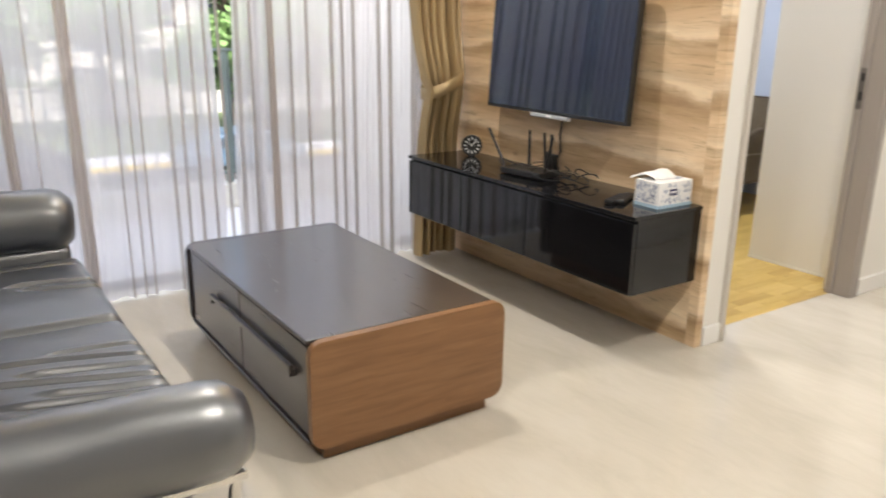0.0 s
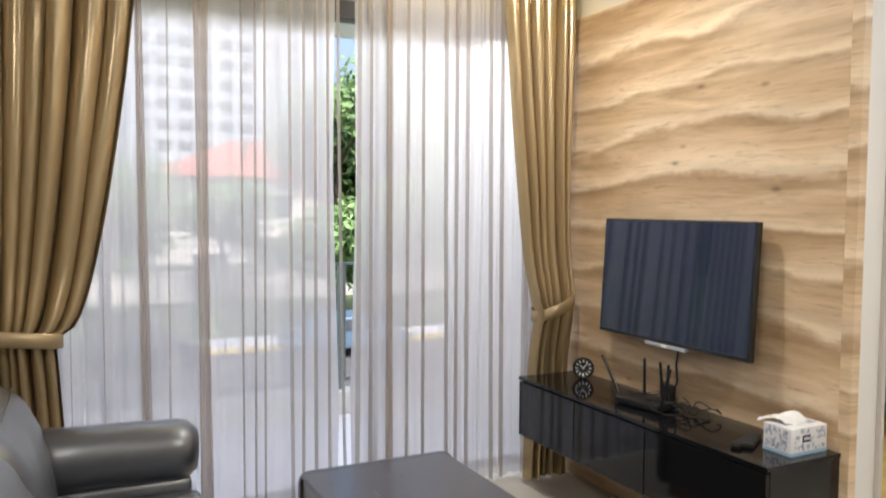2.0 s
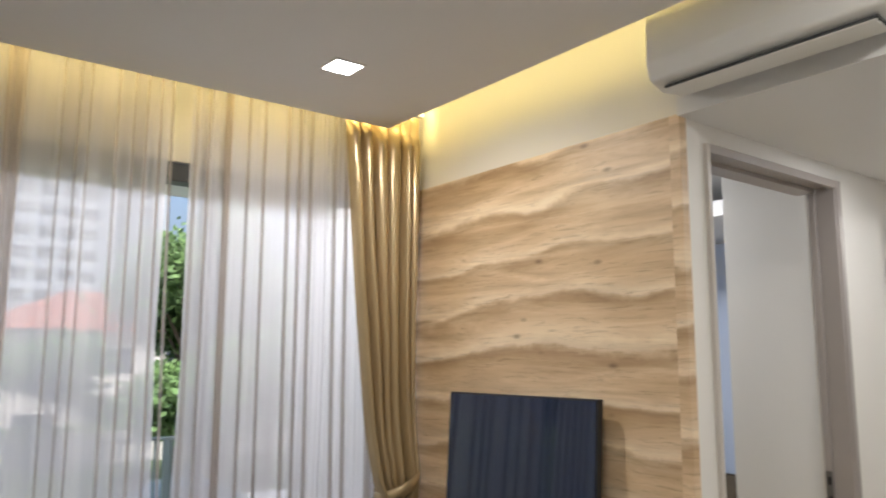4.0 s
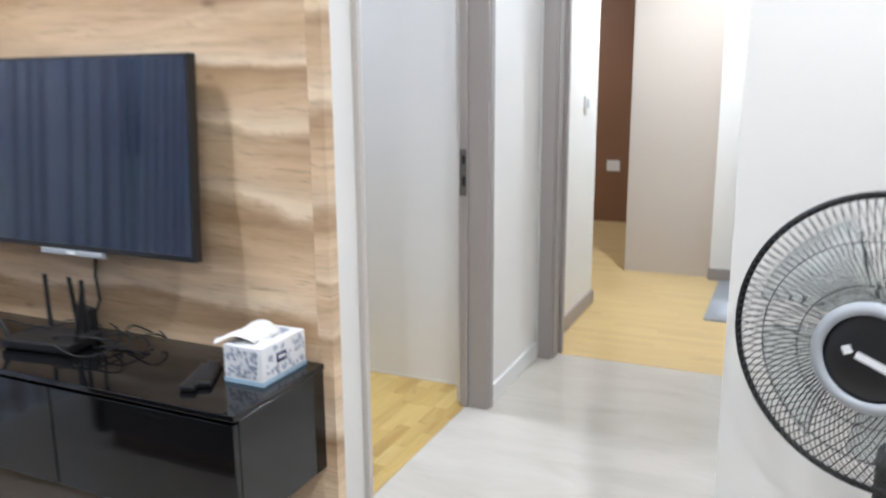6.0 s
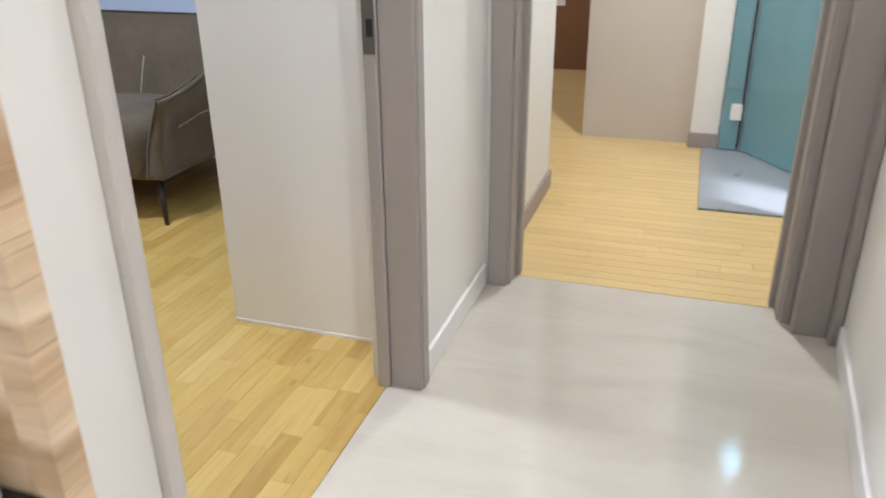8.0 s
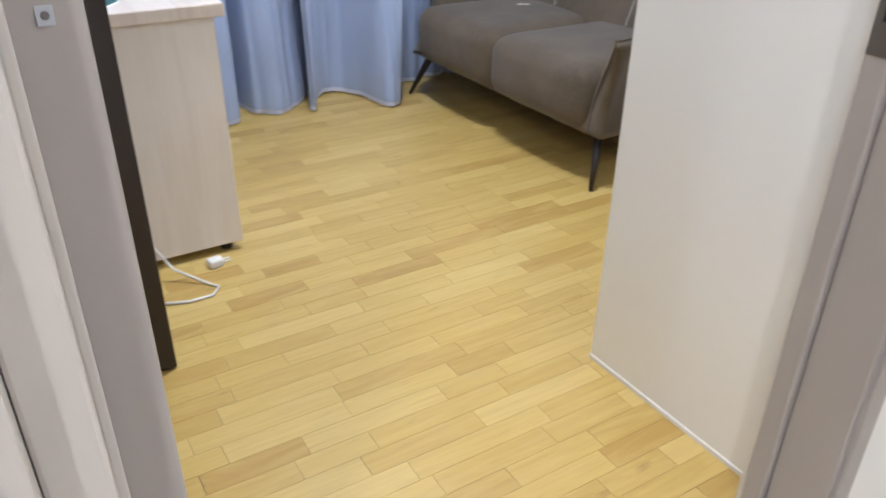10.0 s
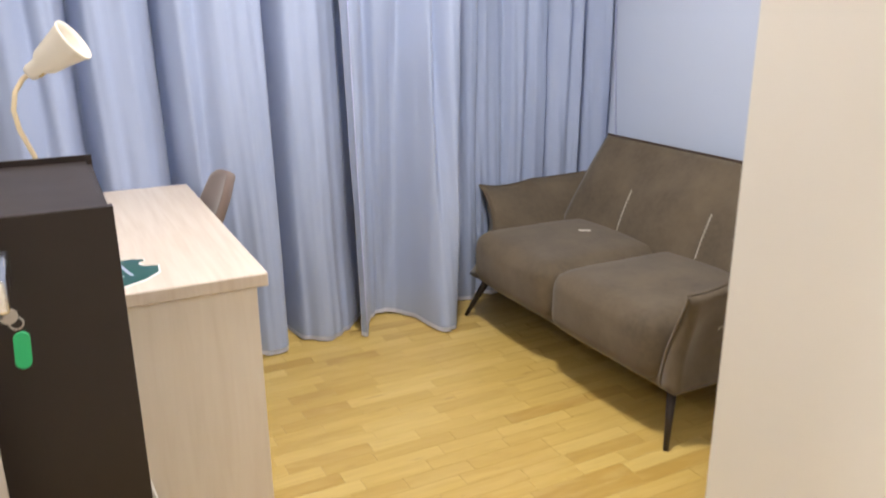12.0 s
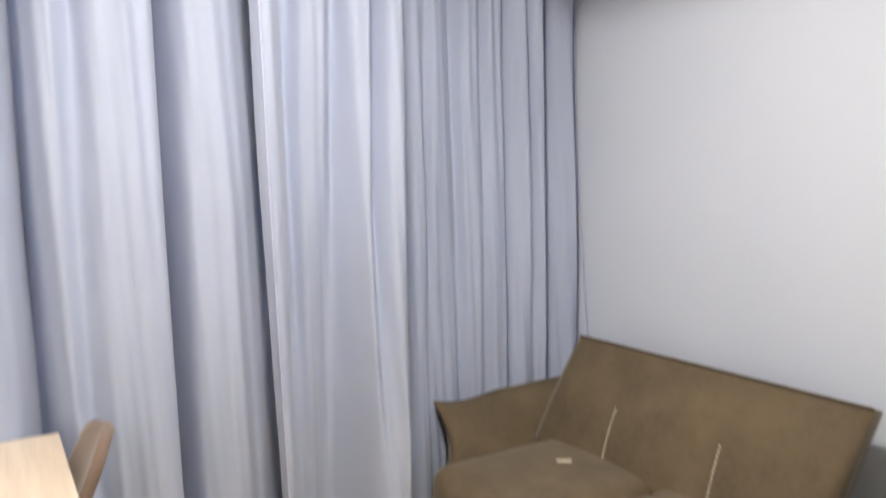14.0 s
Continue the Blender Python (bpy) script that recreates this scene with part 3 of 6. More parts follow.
# bathroom glass door
gd = root("bathroom_glass_door", (6.3, 0.9, 0), "teal tinted glass bathroom door with white hinges", "door", kind="structure")
part("pane", bx((6.28, 0.885, 0.015), (6.292, 0.975, 2.2), 0.002), TEALGLASS, gd)
pn = moved(bx((0, -0.62, 0.015), (0.010, 0, 2.2), 0.002), pose(6.29, 0.865, 0, 0, 0, -58))
part("door_pane", pn, TEALGLASS, gd)
for z in (0.18, 1.02):
    hb = bx((6.264, 0.875, z), (6.31, 0.935, z + 0.09), 0.006)
    part("hinge", hb, PLASTIC, gd)
part("seal", bx((6.276, 0.872, 0.02), (6.30, 0.882, 2.2), 0.001), BLACKPL, gd)
part("pull_bar", tube([(6.245, 0.80, 0.85), (6.235, 0.79, 0.85), (6.235, 0.79, 1.15), (6.245, 0.80, 1.15)], 0.009, 8), CHROME, gd, "", True)
towel = tagged(part("hand_towel", sheet(lambda u, v: (6.62 + 0.012 * math.sin(9 * u), 0.60 - 0.16 * u, 1.05 + 0.28 * v), 10, 4, 0.012), painted("red_towel", (0.55, 0.03, 0.05), 0.9)), "red hand towel hanging on the bathroom rail", "towel")
bar = tagged(part("towel_rail", tube([(6.62, 0.7, 1.34), (6.62, 0.2, 1.34)], 0.010, 8), CHROME), "chrome towel rail in the bathroom", "rail")
bpy.data.objects["hand_towel"].location.z = 0.005
for y in (0.7, 0.2):
    part("bracket", tube([(6.62, y, 1.34), (8.01, y, 1.34)], 0.008, 8), CHROME, bar)

# balcony door: dark aluminium frame with the leaves slid aside
win = root("window_1", (0.6, 3.8, 0), "dark aluminium sliding balcony door frame behind the sheers", "window", kind="structure")
part("head_rail", bx((-1.25, 3.755, 2.465), (2.38, 3.86, 2.558), 0.004), DARKGREY, win)
part("floor_track", bx((-1.25, 3.755, 0.001), (2.38, 3.86, 0.022), 0.004), DARKGREY, win)
part("jamb_left", bx((-1.249, 3.756, 0.024), (-1.19, 3.859, 2.463), 0.004), DARKGREY, win)
part("jamb_right", bx((2.32, 3.756, 0.024), (2.379, 3.859, 2.463), 0.004), DARKGREY, win)
for x in (-0.02, 1.30):
    lf = part("leaf_stile", bx((x, 3.785, 0.024), (x + 0.05, 3.825, 2.463), 0.004), DARKGREY, win)
for x0, x1 in ((-1.188, -0.022), (1.352, 2.318)):
    pane = part("pane", bx((x0, 3.803, 0.024), (x1, 3.809, 2.463)), GLASS, win)
    pane.visible_shadow = False
win2 = root("window_2", (4.0, 4.9, 0.03), "dark framed study window behind the closed blue curtain", "window", kind="structure")
for a, b in (((2.951, 4.90, 0.032), (3.0, 4.95, 2.348)), ((5.05, 4.90, 0.032), (5.099, 4.95, 2.348)), ((3.0, 4.90, 2.30), (5.05, 4.95, 2.348)), ((3.0, 4.90, 0.032), (5.05, 4.95, 0.08)), ((4.0, 4.90, 0.08), (4.05, 4.95, 2.30))):
    part("window_frame", bx(a, b, 0.003), DARKGREY, win2)
for x0, x1 in ((3.0, 4.0), (4.05, 5.05)):
    pane = part("pane", bx((x0, 4.922, 0.08), (x1, 4.928, 2.30)), GLASS, win2)
    pane.visible_shadow = False

# ---- balcony ----
struct("floor_balcony", bx((-3.0, 3.80, -0.15), (2.45, 5.50, -0.012)), painted("balcony_tile", (0.68, 0.67, 0.71), 0.4, 0.08, 8), "pale grey balcony floor tile")
struct("ceiling_balcony", bx((-3.0, 3.88, 2.75), (2.45, 5.45, 2.95)), CEIL, "white balcony soffit")
struct("kerb_balcony", bx((-3.0, 5.24, -0.01), (2.45, 5.40, 0.16), 0.006), FACADE, "white kerb under the balcony railing")
rail = root("balcony_railing", (0, 5.32, 0.16), "grey-green metal balcony railing with thin upright bars", "railing")
part("top_rail", bx((-3.0, 5.30, 1.08), (2.45, 5.345, 1.10), 0.004), RAILM, rail)
part("bottom_rail", bx((-3.0, 5.308, 0.225), (2.45, 5.336, 0.25), 0.003), RAILM, rail)
for x in (-2.4, -1.05, 0.30, 1.66):
    part("post", bx((x - 0.02, 5.302, 0.16), (x + 0.02, 5.342, 1.08), 0.003), RAILM, rail)
me = mesh_of("bar", bx((-0.007, -0.007, 0.25), (0.007, 0.007, 1.08)), RAILM)
x = -2.95
while x < 2.44:
    ob = new("bar", me)
    ob.parent = rail
    ob.location = (x, 0.002, -0.16)
    x += 0.108

# ---- outdoors ----
G0 = -3.6
struct("ground", bx((-600, 5.6, G0 - 0.5), (700, 1500, G0)), GRASS, "grass verge and gardens across the road")
struct("road", bx((-200, 18.0, G0), (200, 27.0, G0 + 0.012)), ASPHALT, "dark asphalt road below the balcony")
struct("pavement", bx((-200, 27.0, G0), (200, 29.2, G0 + 0.14)), CONCRETE, "pale concrete pavement with a yellow kerb")
struct("kerb", bx((-200, 26.8, G0), (200, 27.0, G0 + 0.16)), YELLOWKERB, "yellow painted kerb")


def house(at, w, d, storeys):
    x, y = at
    r = root("house", (x, y, G0), "cream two-storey house with a red tiled hip roof", "house")
    h = 3.4 * storeys
    part("wall", bx((x, y, G0), (x + w, y + d, G0 + h)), FACADE, r)
    rb = bmesh.new()
    o = 0.7
    e = [rb.verts.new(p) for p in ((x - o, y - o, G0 + h), (x + w + o, y - o, G0 + h), (x + w + o, y + d + o, G0 + h), (x - o, y + d + o, G0 + h))]
    k = [rb.verts.new(p) for p in ((x + w * 0.38, y + d / 2, G0 + h + 2.5), (x + w * 0.62, y + d / 2, G0 + h + 2.5))]
    for f in ((e[0], e[1], k[1], k[0]), (e[1], e[2], k[1]), (e[2], e[3], k[0], k[1]), (e[3], e[0], k[0]), (e[3], e[2], e[1], e[0])):
        rb.faces.new(f)
    part("roof", rb, ROOFTILE, r, "red tiled hip roof")
    for s in range(storeys):
        for i in range(3):
            xx = x + w * (0.14 + 0.28 * i)
            wd = part("window", bx((xx, y - 0.06, G0 + 3.4 * s + 1.0), (xx + w * 0.15, y + 0.02, G0 + 3.4 * s + 2.5)), FACADE, r)
            part("pane", bx((xx + 0.08, y - 0.07, G0 + 3.4 * s + 1.08), (xx + w * 0.15 - 0.08, y - 0.062, G0 + 3.4 * s + 2.42)), DARKPANE, wd)
    part("balcony", bx((x + w * 0.35, y - 1.1, G0 + 3.3), (x + w * 0.72, y - 0.01, G0 + 4.3), 0.05), FACADE, r)
    return r


house((4.6, 45), 13.5, 10, 2)


def tower(at, w, h, label):
    x, y = at
    r = root("apartment_tower", (x, y, G0), label, "apartment building")
    part("wall", bx((x, y, G0), (x + w, y + 18, G0 + h)), TOWER, r)
    me = mesh_of("window", bx((0, -0.12, 0), (1.8, 0, 1.5)), DARKPANE)
    nx = int(w / 3.2)
    for fl in range(int(h / 3.1)):
        if 9 < fl * 3.1 < 64:
            for i in range(nx):
                ob = new("window", me)
                ob.parent = r
                ob.location = (1.0 + i * (w - 2) / nx, 0, fl * 3.1 + 1.0)
    return r


tower((9, 120), 20, 70, "pale grey apartment tower behind the house")
tower((31, 130), 9, 80, "slender pale apartment tower behind the trees")


def tree(at, h, spread, seed):
    rnd = random.Random(seed)
    x, y = at
    r = root("tree", (x, y, G0), "leafy green street tree with an uneven crown", "tree", "street trees")
    tb = tube([(x, y, G0 - 0.05), (x + 0.1, y, G0 + h * 0.3), (x - 0.05, y + 0.1, G0 + h * 0.55), (x + 0.1, y, G0 + h * 0.85)], lambda s: 0.22 - 0.17 * s, 8)
    tips = []
    for i in range(7):
        a = 2 * math.pi * i / 7 + rnd.random()
        b = G0 + h * (0.35 + 0.06 * i)
        tip = (x + spread * 0.7 * math.cos(a), y + spread * 0.7 * math.sin(a), b + h * (0.18 + 0.15 * rnd.random()))
        tube([(x, y, b), tuple((p + q) / 2 + 0.15 for p, q in zip((x, y, b), tip)), tip], lambda s: 0.09 - 0.07 * s, 6, bm=tb)
        tips.append(tip)
    part("trunk", tb, BARK, r)
    tips.append((x, y, G0 + h * 0.88))
    vs, fs = [], []
    for i in range(6500):
        c = tips[rnd.randrange(len(tips))]
        p = Vector((rnd.gauss(0, 1), rnd.gauss(0, 1), rnd.gauss(0, 0.75))) * spread * 0.27 + Vector(c)
        s = 0.11 + 0.15 * rnd.random()
        u = Vector((rnd.gauss(0, 1), rnd.gauss(0, 1), rnd.gauss(0, 1))).normalized()
        w = u.orthogonal().normalized()
        k = len(vs)
        vs += [p + u * s, p + w * s * 0.5, p - u * s, p - w * s * 0.5]
        fs.append((k, k + 1, k + 2, k + 3))
    me = bpy.data.meshes.new("crown")
    me.from_pydata(vs, [], fs)
    me.materials.append(FOLIAGE)
    ob = new("crown", me)
    ob.parent = r
    ob.matrix_parent_inverse = Matrix.Translation((-x, -y, -G0))


for i, (x, y, h, s) in enumerate(((10.4, 31, 10.5, 2.6), (12.9, 33, 9.0, 2.8), (16.5, 36, 9.5, 3.0), (1.5, 36, 6.2, 2.4), (-3.5, 34, 8.0, 2.8), (7.2, 39.5, 6.0, 1.9), (22, 40, 10, 3.2), (-9, 37, 9, 3.0), (13.8, 30.4, 6.5, 2.2), (9.9, 29.9, 4.6, 1.9), (11.4, 30.3, 5.2, 2.1))):
    tree((x, y), h, s, i)


def hedge(x0, x1, y, h):
    rnd = random.Random(int(x0 * 10))
    vs, fs = [], []
    for i in range(int((x1 - x0) * 260)):
        p = Vector((rnd.uniform(x0, x1), y + rnd.uniform(-0.5, 0.5), G0 + h * rnd.random() ** 0.7))
        u = Vector((rnd.gauss(0, 1), rnd.gauss(0, 1), rnd.gauss(0, 1))).normalized()
        w, s, k = u.orthogonal().normalized(), 0.09 + 0.1 * rnd.random(), len(vs)
        vs += [p + u * s, p + w * s * 0.5, p - u * s, p - w * s * 0.5]
        fs.append((k, k + 1, k + 2, k + 3))
    me = bpy.data.meshes.new("hedge")
    me.from_pydata(vs, [], fs)
    me.materials.append(FOLIAGE)
    tagged(new("hedge", me), "clipped green hedge along the garden wall", "hedge", kind="stuff")


hedge(-12, 26, 43.4, 1.9)
fw = root("garden_wall", (5, 42.4, G0), "pale plastered garden wall along the pavement", "wall")
part("wall", bx((-14, 42.3, G0), (28, 42.5, G0 + 1.5), 0.02), FACADE, fw)
part("coping", bx((-14, 42.24, G0 + 1.5), (28, 42.56, G0 + 1.58), 0.01), FACADE, fw)


def car(at, mat, label):
    x, y = at
    r = root("parked_car", (x, y, G0), label, "car", "parked cars")
    z = G0 + 0.012
    side = [(-2.15, 0.32), (-2.12, 0.75), (-1.35, 0.86), (-0.75, 1.38), (0.75, 1.42), (1.45, 0.92), (2.1, 0.80), (2.16, 0.34)]
    bm = bmesh.new()
    a = [bm.verts.new((x + px, y - 0.85, z + pz)) for px, pz in side]
    b = [bm.verts.new((x + px, y + 0.85, z + pz)) for px, pz in side]
    bm.faces.new(a)
    bm.faces.new(b[::-1])
    for i in range(len(side)):
        j = (i + 1) % len(side)
        bm.faces.new((a[i], b[i], b[j], a[j]))
    bmesh.ops.bevel(bm, geom=list(bm.edges), offset=0.07, segments=2, profile=0.5, affect="EDGES")
    part("body", bm, mat, r)
    part("side_glass", moved(prism([(-1.2, 0.92), (-0.68, 1.3), (0.66, 1.33), (1.2, 0.95)], -0.005, 0.005), pose(x, y - 0.855, z, 90, 0, 0)), DARKPANE, r)
    for wx in (-1.35, 1.35):
        for wy in (-0.8, 0.8):
            w = part("wheel", moved(lathe([(0, -0.1), (0.33, -0.1), (0.33, 0.1), (0, 0.1)], 20), pose(x + wx, y + wy, z + 0.33, 90, 0, 0)), TYRE, r)
            part("rim", moved(lathe([(0, -0.112), (0.2, -0.112), (0.2, 0.112), (0, 0.112)], 16), pose(x + wx, y + wy, z + 0.33, 90, 0, 0)), STEEL, w)


car((1.6, 25.2), CARPAINT, "dark parked car at the kerb")
car((8.6, 25.2), painted("blue_car_paint", (0.08, 0.13, 0.19), 0.3), "blue-grey parked car at the kerb")

# ---- living room things ----
# timber feature panel
panel = root("timber_wall_panel", (2.42, 2.6, 0), "floor-standing timber feature panel with wavy pale and brown grain", "wall panel")
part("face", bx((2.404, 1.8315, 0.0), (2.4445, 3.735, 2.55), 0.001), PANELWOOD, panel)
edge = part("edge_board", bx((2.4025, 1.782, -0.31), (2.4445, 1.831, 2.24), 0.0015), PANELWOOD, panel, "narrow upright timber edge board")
edge.location = (0, 0, 0.31)

# wall-hung black console
con = root("media_console", (2.2, 2.6, 0.29), "wall-hung black gloss media console over the tile floor", "cabinet")
part("body", bx((2.036, 1.818, 0.287), (2.4035, 3.428, 0.585), 0.002), GLOSSBLACK, con)
part("top", bx((2.014, 1.814, 0.586), (2.4035, 3.432, 0.602), 0.002), GLOSSBLACK, con, "black gloss top with sharp edges")
for y0, y1 in ((1.820, 2.440), (2.444, 2.935), (2.939, 3.426)):
    part("drop_front", bx((2.016, y0, 0.290), (2.0355, y1, 0.576), 0.002), GLOSSBLACK, con)

# television
tv = root("television", (2.33, 2.622, 1.17), "black flat-screen television on a wall bracket, switched off", "television")
TVM = Matrix.Translation((2.292, 2.630, 0.885)) @ Matrix.Rotation(radians(3.0), 4, "Y")
def tvp(name, a, b, mat, bevel=0.002, parent=None, label=""):
    return part(name, moved(bx(a, b, bevel), TVM), mat, parent or tv, label)
case = tvp("case", (0.0, -0.477, 0.0), (0.032, 0.477, 0.572), BLACKPL, 0.004)
tvp("screen", (-0.0015, -0.468, 0.016), (-0.0002, 0.468, 0.563), TVGLASS, 0.0)
tvp("rear_bulge", (0.0325, -0.30, 0.08), (0.060, 0.30, 0.42), BLACKPL, 0.01)
tvp("logo_bar", (-0.006, -0.13, -0.018), (0.018, 0.13, -0.0005), GREYPL, 0.004, None, "silver-grey bar below the screen")
tvp("logo_plate", (-0.0075, -0.018, -0.012), (-0.0062, 0.018, -0.004), PAPER, 0.0)
part("wall_bracket", bx((2.35, 2.45, 1.02), (2.4035, 2.78, 1.38), 0.004), BLACKPL, tv)
cable = tagged(part("tv_cable", tube([(2.375, 2.60, 0.93), (2.385, 2.64, 0.85), (2.392, 2.66, 0.78), (2.388, 2.645, 0.70), (2.36, 2.66, 0.625), (2.33, 2.70, 0.607)], 0.0045, 8), BLACKPL, None, "", True), "black cables hanging from the television to the console", "cable")

# router with antennas and its wires
rt = root("wifi_router", (2.22, 2.68, 0.602), "black router with upright antennas on the console", "router")
part("case", moved(bx((-0.075, -0.125, 0.004), (0.075, 0.125, 0.034), 0.006), pose(2.215, 2.66, 0.602, 0, 0, 8)), BLACKPL, rt)
for x, y, tx, ty in ((2.17, 2.80, -0.02, 0.10), (2.28, 2.745, 0.005, 0.01), (2.285, 2.63, 0.0, 0.02), (2.27, 2.585, 0.0, -0.005), (2.20, 2.54, 0.01, -0.035)):
    part("antenna", tube([(x, y, 0.615), (x, y, 0.64), (x + tx * 0.3, y + ty * 0.3, 0.69), (x + tx, y + ty, 0.80)], lambda s: 0.0085 - 0.002 * s, 8), BLACKPL, rt)
md = root("modem", (2.29, 2.60, 0.602), "small black modem standing upright behind the router", "modem")
part("case", moved(bx((-0.014, -0.05, 0), (0.014, 0.05, 0.10), 0.006), pose(2.315, 2.63, 0.6022, 0, 0, -12)), BLACKPL, md)
for i, (r, cx, cy) in enumerate(((0.07, 2.27, 2.44), (0.055, 2.29, 2.50), (0.08, 2.30, 2.68), (0.085, 2.20, 2.50), (0.06, 2.24, 2.82), (0.05, 2.33, 2.40), (0.095, 2.26, 2.58))):
    pts = [(cx + r * 0.75 * math.cos(a), cy + r * 1.4 * math.sin(a), 0.6065 + 0.004 * i + 0.012 * (1 + math.sin(2.3 * a + i))) for a in np.linspace(0.2, 6.0, 22)]
    tagged(part("loose_wire", tube(pts, 0.0028, 6), BLACKPL, None, "", True), "loose black wire looped on the console", "cable", "router wires")

# round clock
ck = root("desk_clock", (2.30, 3.245, 0.602), "small round black clock with white figures on the console", "clock")
CKM = Matrix.Translation((2.30, 3.245, 0.660)) @ Matrix.Rotation(radians(-33), 4, "Z") @ Matrix.Rotation(radians(90), 4, "X")
part("case", moved(lathe([(0, -0.018), (0.046, -0.018), (0.055, -0.010), (0.056, 0.012), (0.049, 0.016), (0.047, 0.010), (0, 0.010)], 32), CKM), BLACKPL, ck, "", True)
for h in range(12):
    a = 2 * math.pi * h / 12
    part("mark", moved(bx((-0.0035, 0.030, 0.0102), (0.0035, 0.043, 0.0118)), CKM @ Matrix.Rotation(a, 4, "Z")), PAPER, ck)
for a, l in ((0.9, 0.024), (-0.7, 0.034)):
    part("hand", moved(bx((-0.0022, -0.004, 0.0122), (0.0022, l, 0.0132)), CKM @ Matrix.Rotation(a, 4, "Z")), PAPER, ck)
part("foot", bx((2.285, 3.23, 0.602), (2.315, 3.26, 0.610), 0.003), BLACKPL, ck)

# tissue box
tb = root("tissue_box", (2.285, 1.93, 0.602), "white tissue box with blue-grey floral print, tissue pulled out", "tissue box")
TX0, TX1, TY0, TY1, TZ0, TZ1 = 2.19, 2.385, 1.862, 1.985, 0.6025, 0.705
part("box", bx((TX0, TY0, TZ0), (TX1, TY1, TZ1), 0.002), PAPER, tb)
part("base_band", bx((TX0 - 0.0012, TY0 - 0.0012, TZ0), (TX1 + 0.0012, TY1 + 0.0012, TZ0 + 0.012)), painted("pale_blue_print", (0.42, 0.58, 0.72), 0.6), tb)
part("label_plate", bx((2.250, TY0 - 0.003, 0.650), (2.292, TY0 - 0.0015, 0.676), 0.0004), INKBLUE, tb, "navy rounded label plate")
part("label_line", bx((2.256, TY0 - 0.0045, 0.660), (2.286, TY0 - 0.0032, 0.668)), PAPER, tb)
rnd = random.Random(4)
fl = bmesh.new()
for i in range(110):
    r = 0.0022 + 0.0035 * rnd.random()
    if i % 2:
        c, nx = (rnd.uniform(TX0 + 0.01, TX1 - 0.01), TY0 - 0.001, rnd.uniform(0.622, 0.697)), (90, 0, 0)
        if 2.24 < c[0] < 2.30 and 0.64 < c[2] < 0.685:
            continue
    else:
        c, nx = (TX0 - 0.001, rnd.uniform(TY0 + 0.01, TY1 - 0.01), rnd.uniform(0.622, 0.697)), (90, 0, -90)
    join(fl, moved(prism([(r * (1 + 0.5 * math.cos(5 * a)) * math.cos(a), r * (1 + 0.5 * math.cos(5 * a)) * math.sin(a) * 1.2) for a in np.linspace(0, 6.28, 11)[:-1]], -0.0004, 0.0004), pose(*c, *nx)))
tagged(part("floral_print", fl, INKGREY, tb), kind="stuff")
part("slot_print", bx((2.325, 1.895, TZ1 + 0.0002), (2.365, 1.925, TZ1 + 0.001)), INKGREY, tb)
part("tissue", sheet(lambda u, v: (2.215 + 0.12 * u - 0.03 * v, 1.90 + 0.115 * v + 0.006 * math.sin(7 * u), TZ1 + 0.002 + 0.030 * math.sin(math.pi * min(1, v * 1.05)) * (0.55 + 0.45 * u) + 0.004 * math.sin(13 * u + 5 * v)), 14, 12, 0.001), PAPER, tb, "white tissue flopping out", True)

# remotes
KEYGREY = painted("dark_key_rubber", (0.05, 0.05, 0.055), 0.6, 0.1, 100)
for i, (x, y, a) in enumerate(((2.165, 2.055, 22), (2.20, 2.045, 30))):
    rm = root("remote_control", (x, y, 0.602), "black remote control lying on the console by the tissues", "remote", "remotes")
    M0 = pose(x, y, 0.6025, 0, 0, a - 90)
    part("body", moved(bx((-0.02, -0.085, 0), (0.02, 0.085, 0.018), 0.006), M0), BLACKPL, rm)
    for r in range(7):
        for q in range(3):
            part("key", moved(bx((-0.014 + 0.010 * q, -0.06 + 0.018 * r, 0.0182), (-0.007 + 0.010 * q, -0.05 + 0.018 * r, 0.0198)), M0), KEYGREY, rm)

# coffee table: walnut shell round a dark body
ct = root("coffee_table", (1.05, 2.4, 0), "walnut coffee table with dark top, rounded ends and drawers", "coffee table")
CX0, CX1, CY0, CY1 = 0.690, 1.398, 1.800, 3.035
def ring(inset, r, y0, y1):
    pts = []
    x0, x1, z0, z1 = CX0 + inset, CX1 - inset, 0.055 + inset, 0.400 - inset
    for cx, cz, s in ((x1 - r, z1 - r, 0), (x0 + r, z1 - r, 90), (x0 + r, z0 + r, 180), (x1 - r, z0 + r, 270)):
        for k in range(7):
            a = radians(s + 15 * k)
            pts.append((cx + r * math.cos(a), cz + r * math.sin(a)))
    return pts
def shell(y0, y1, outer, inner):
    b = bmesh.new()
    rows = [[b.verts.new((x, y, z)) for x, z in ring_] for y, ring_ in ((y0, outer), (y1, outer), (y1, inner), (y0, inner))]
    n_ = len(outer)
    for a_, c_ in zip(rows, rows[1:] + rows[:1]):
        for i in range(n_):
            b.faces.new((a_[i], a_[(i + 1) % n_], c_[(i + 1) % n_], c_[i]))
    return b
def slab(y0, y1, pts):
    b = bmesh.new()
    a_ = [b.verts.new((x, y0, z)) for x, z in pts]
    c_ = [b.verts.new((x, y1, z)) for x, z in pts]
    b.faces.new(a_)
    b.faces.new(c_[::-1])
    for i in range(len(pts)):
        j = (i + 1) % len(pts)
        b.faces.new((a_[i], c_[i], c_[j], a_[j]))
    bmesh.ops.bevel(b, geom=[e for e in b.edges if len({round(v.co.y, 4) for v in e.verts}) == 1], offset=0.003, segments=2, profile=0.5, affect="EDGES")
    return b
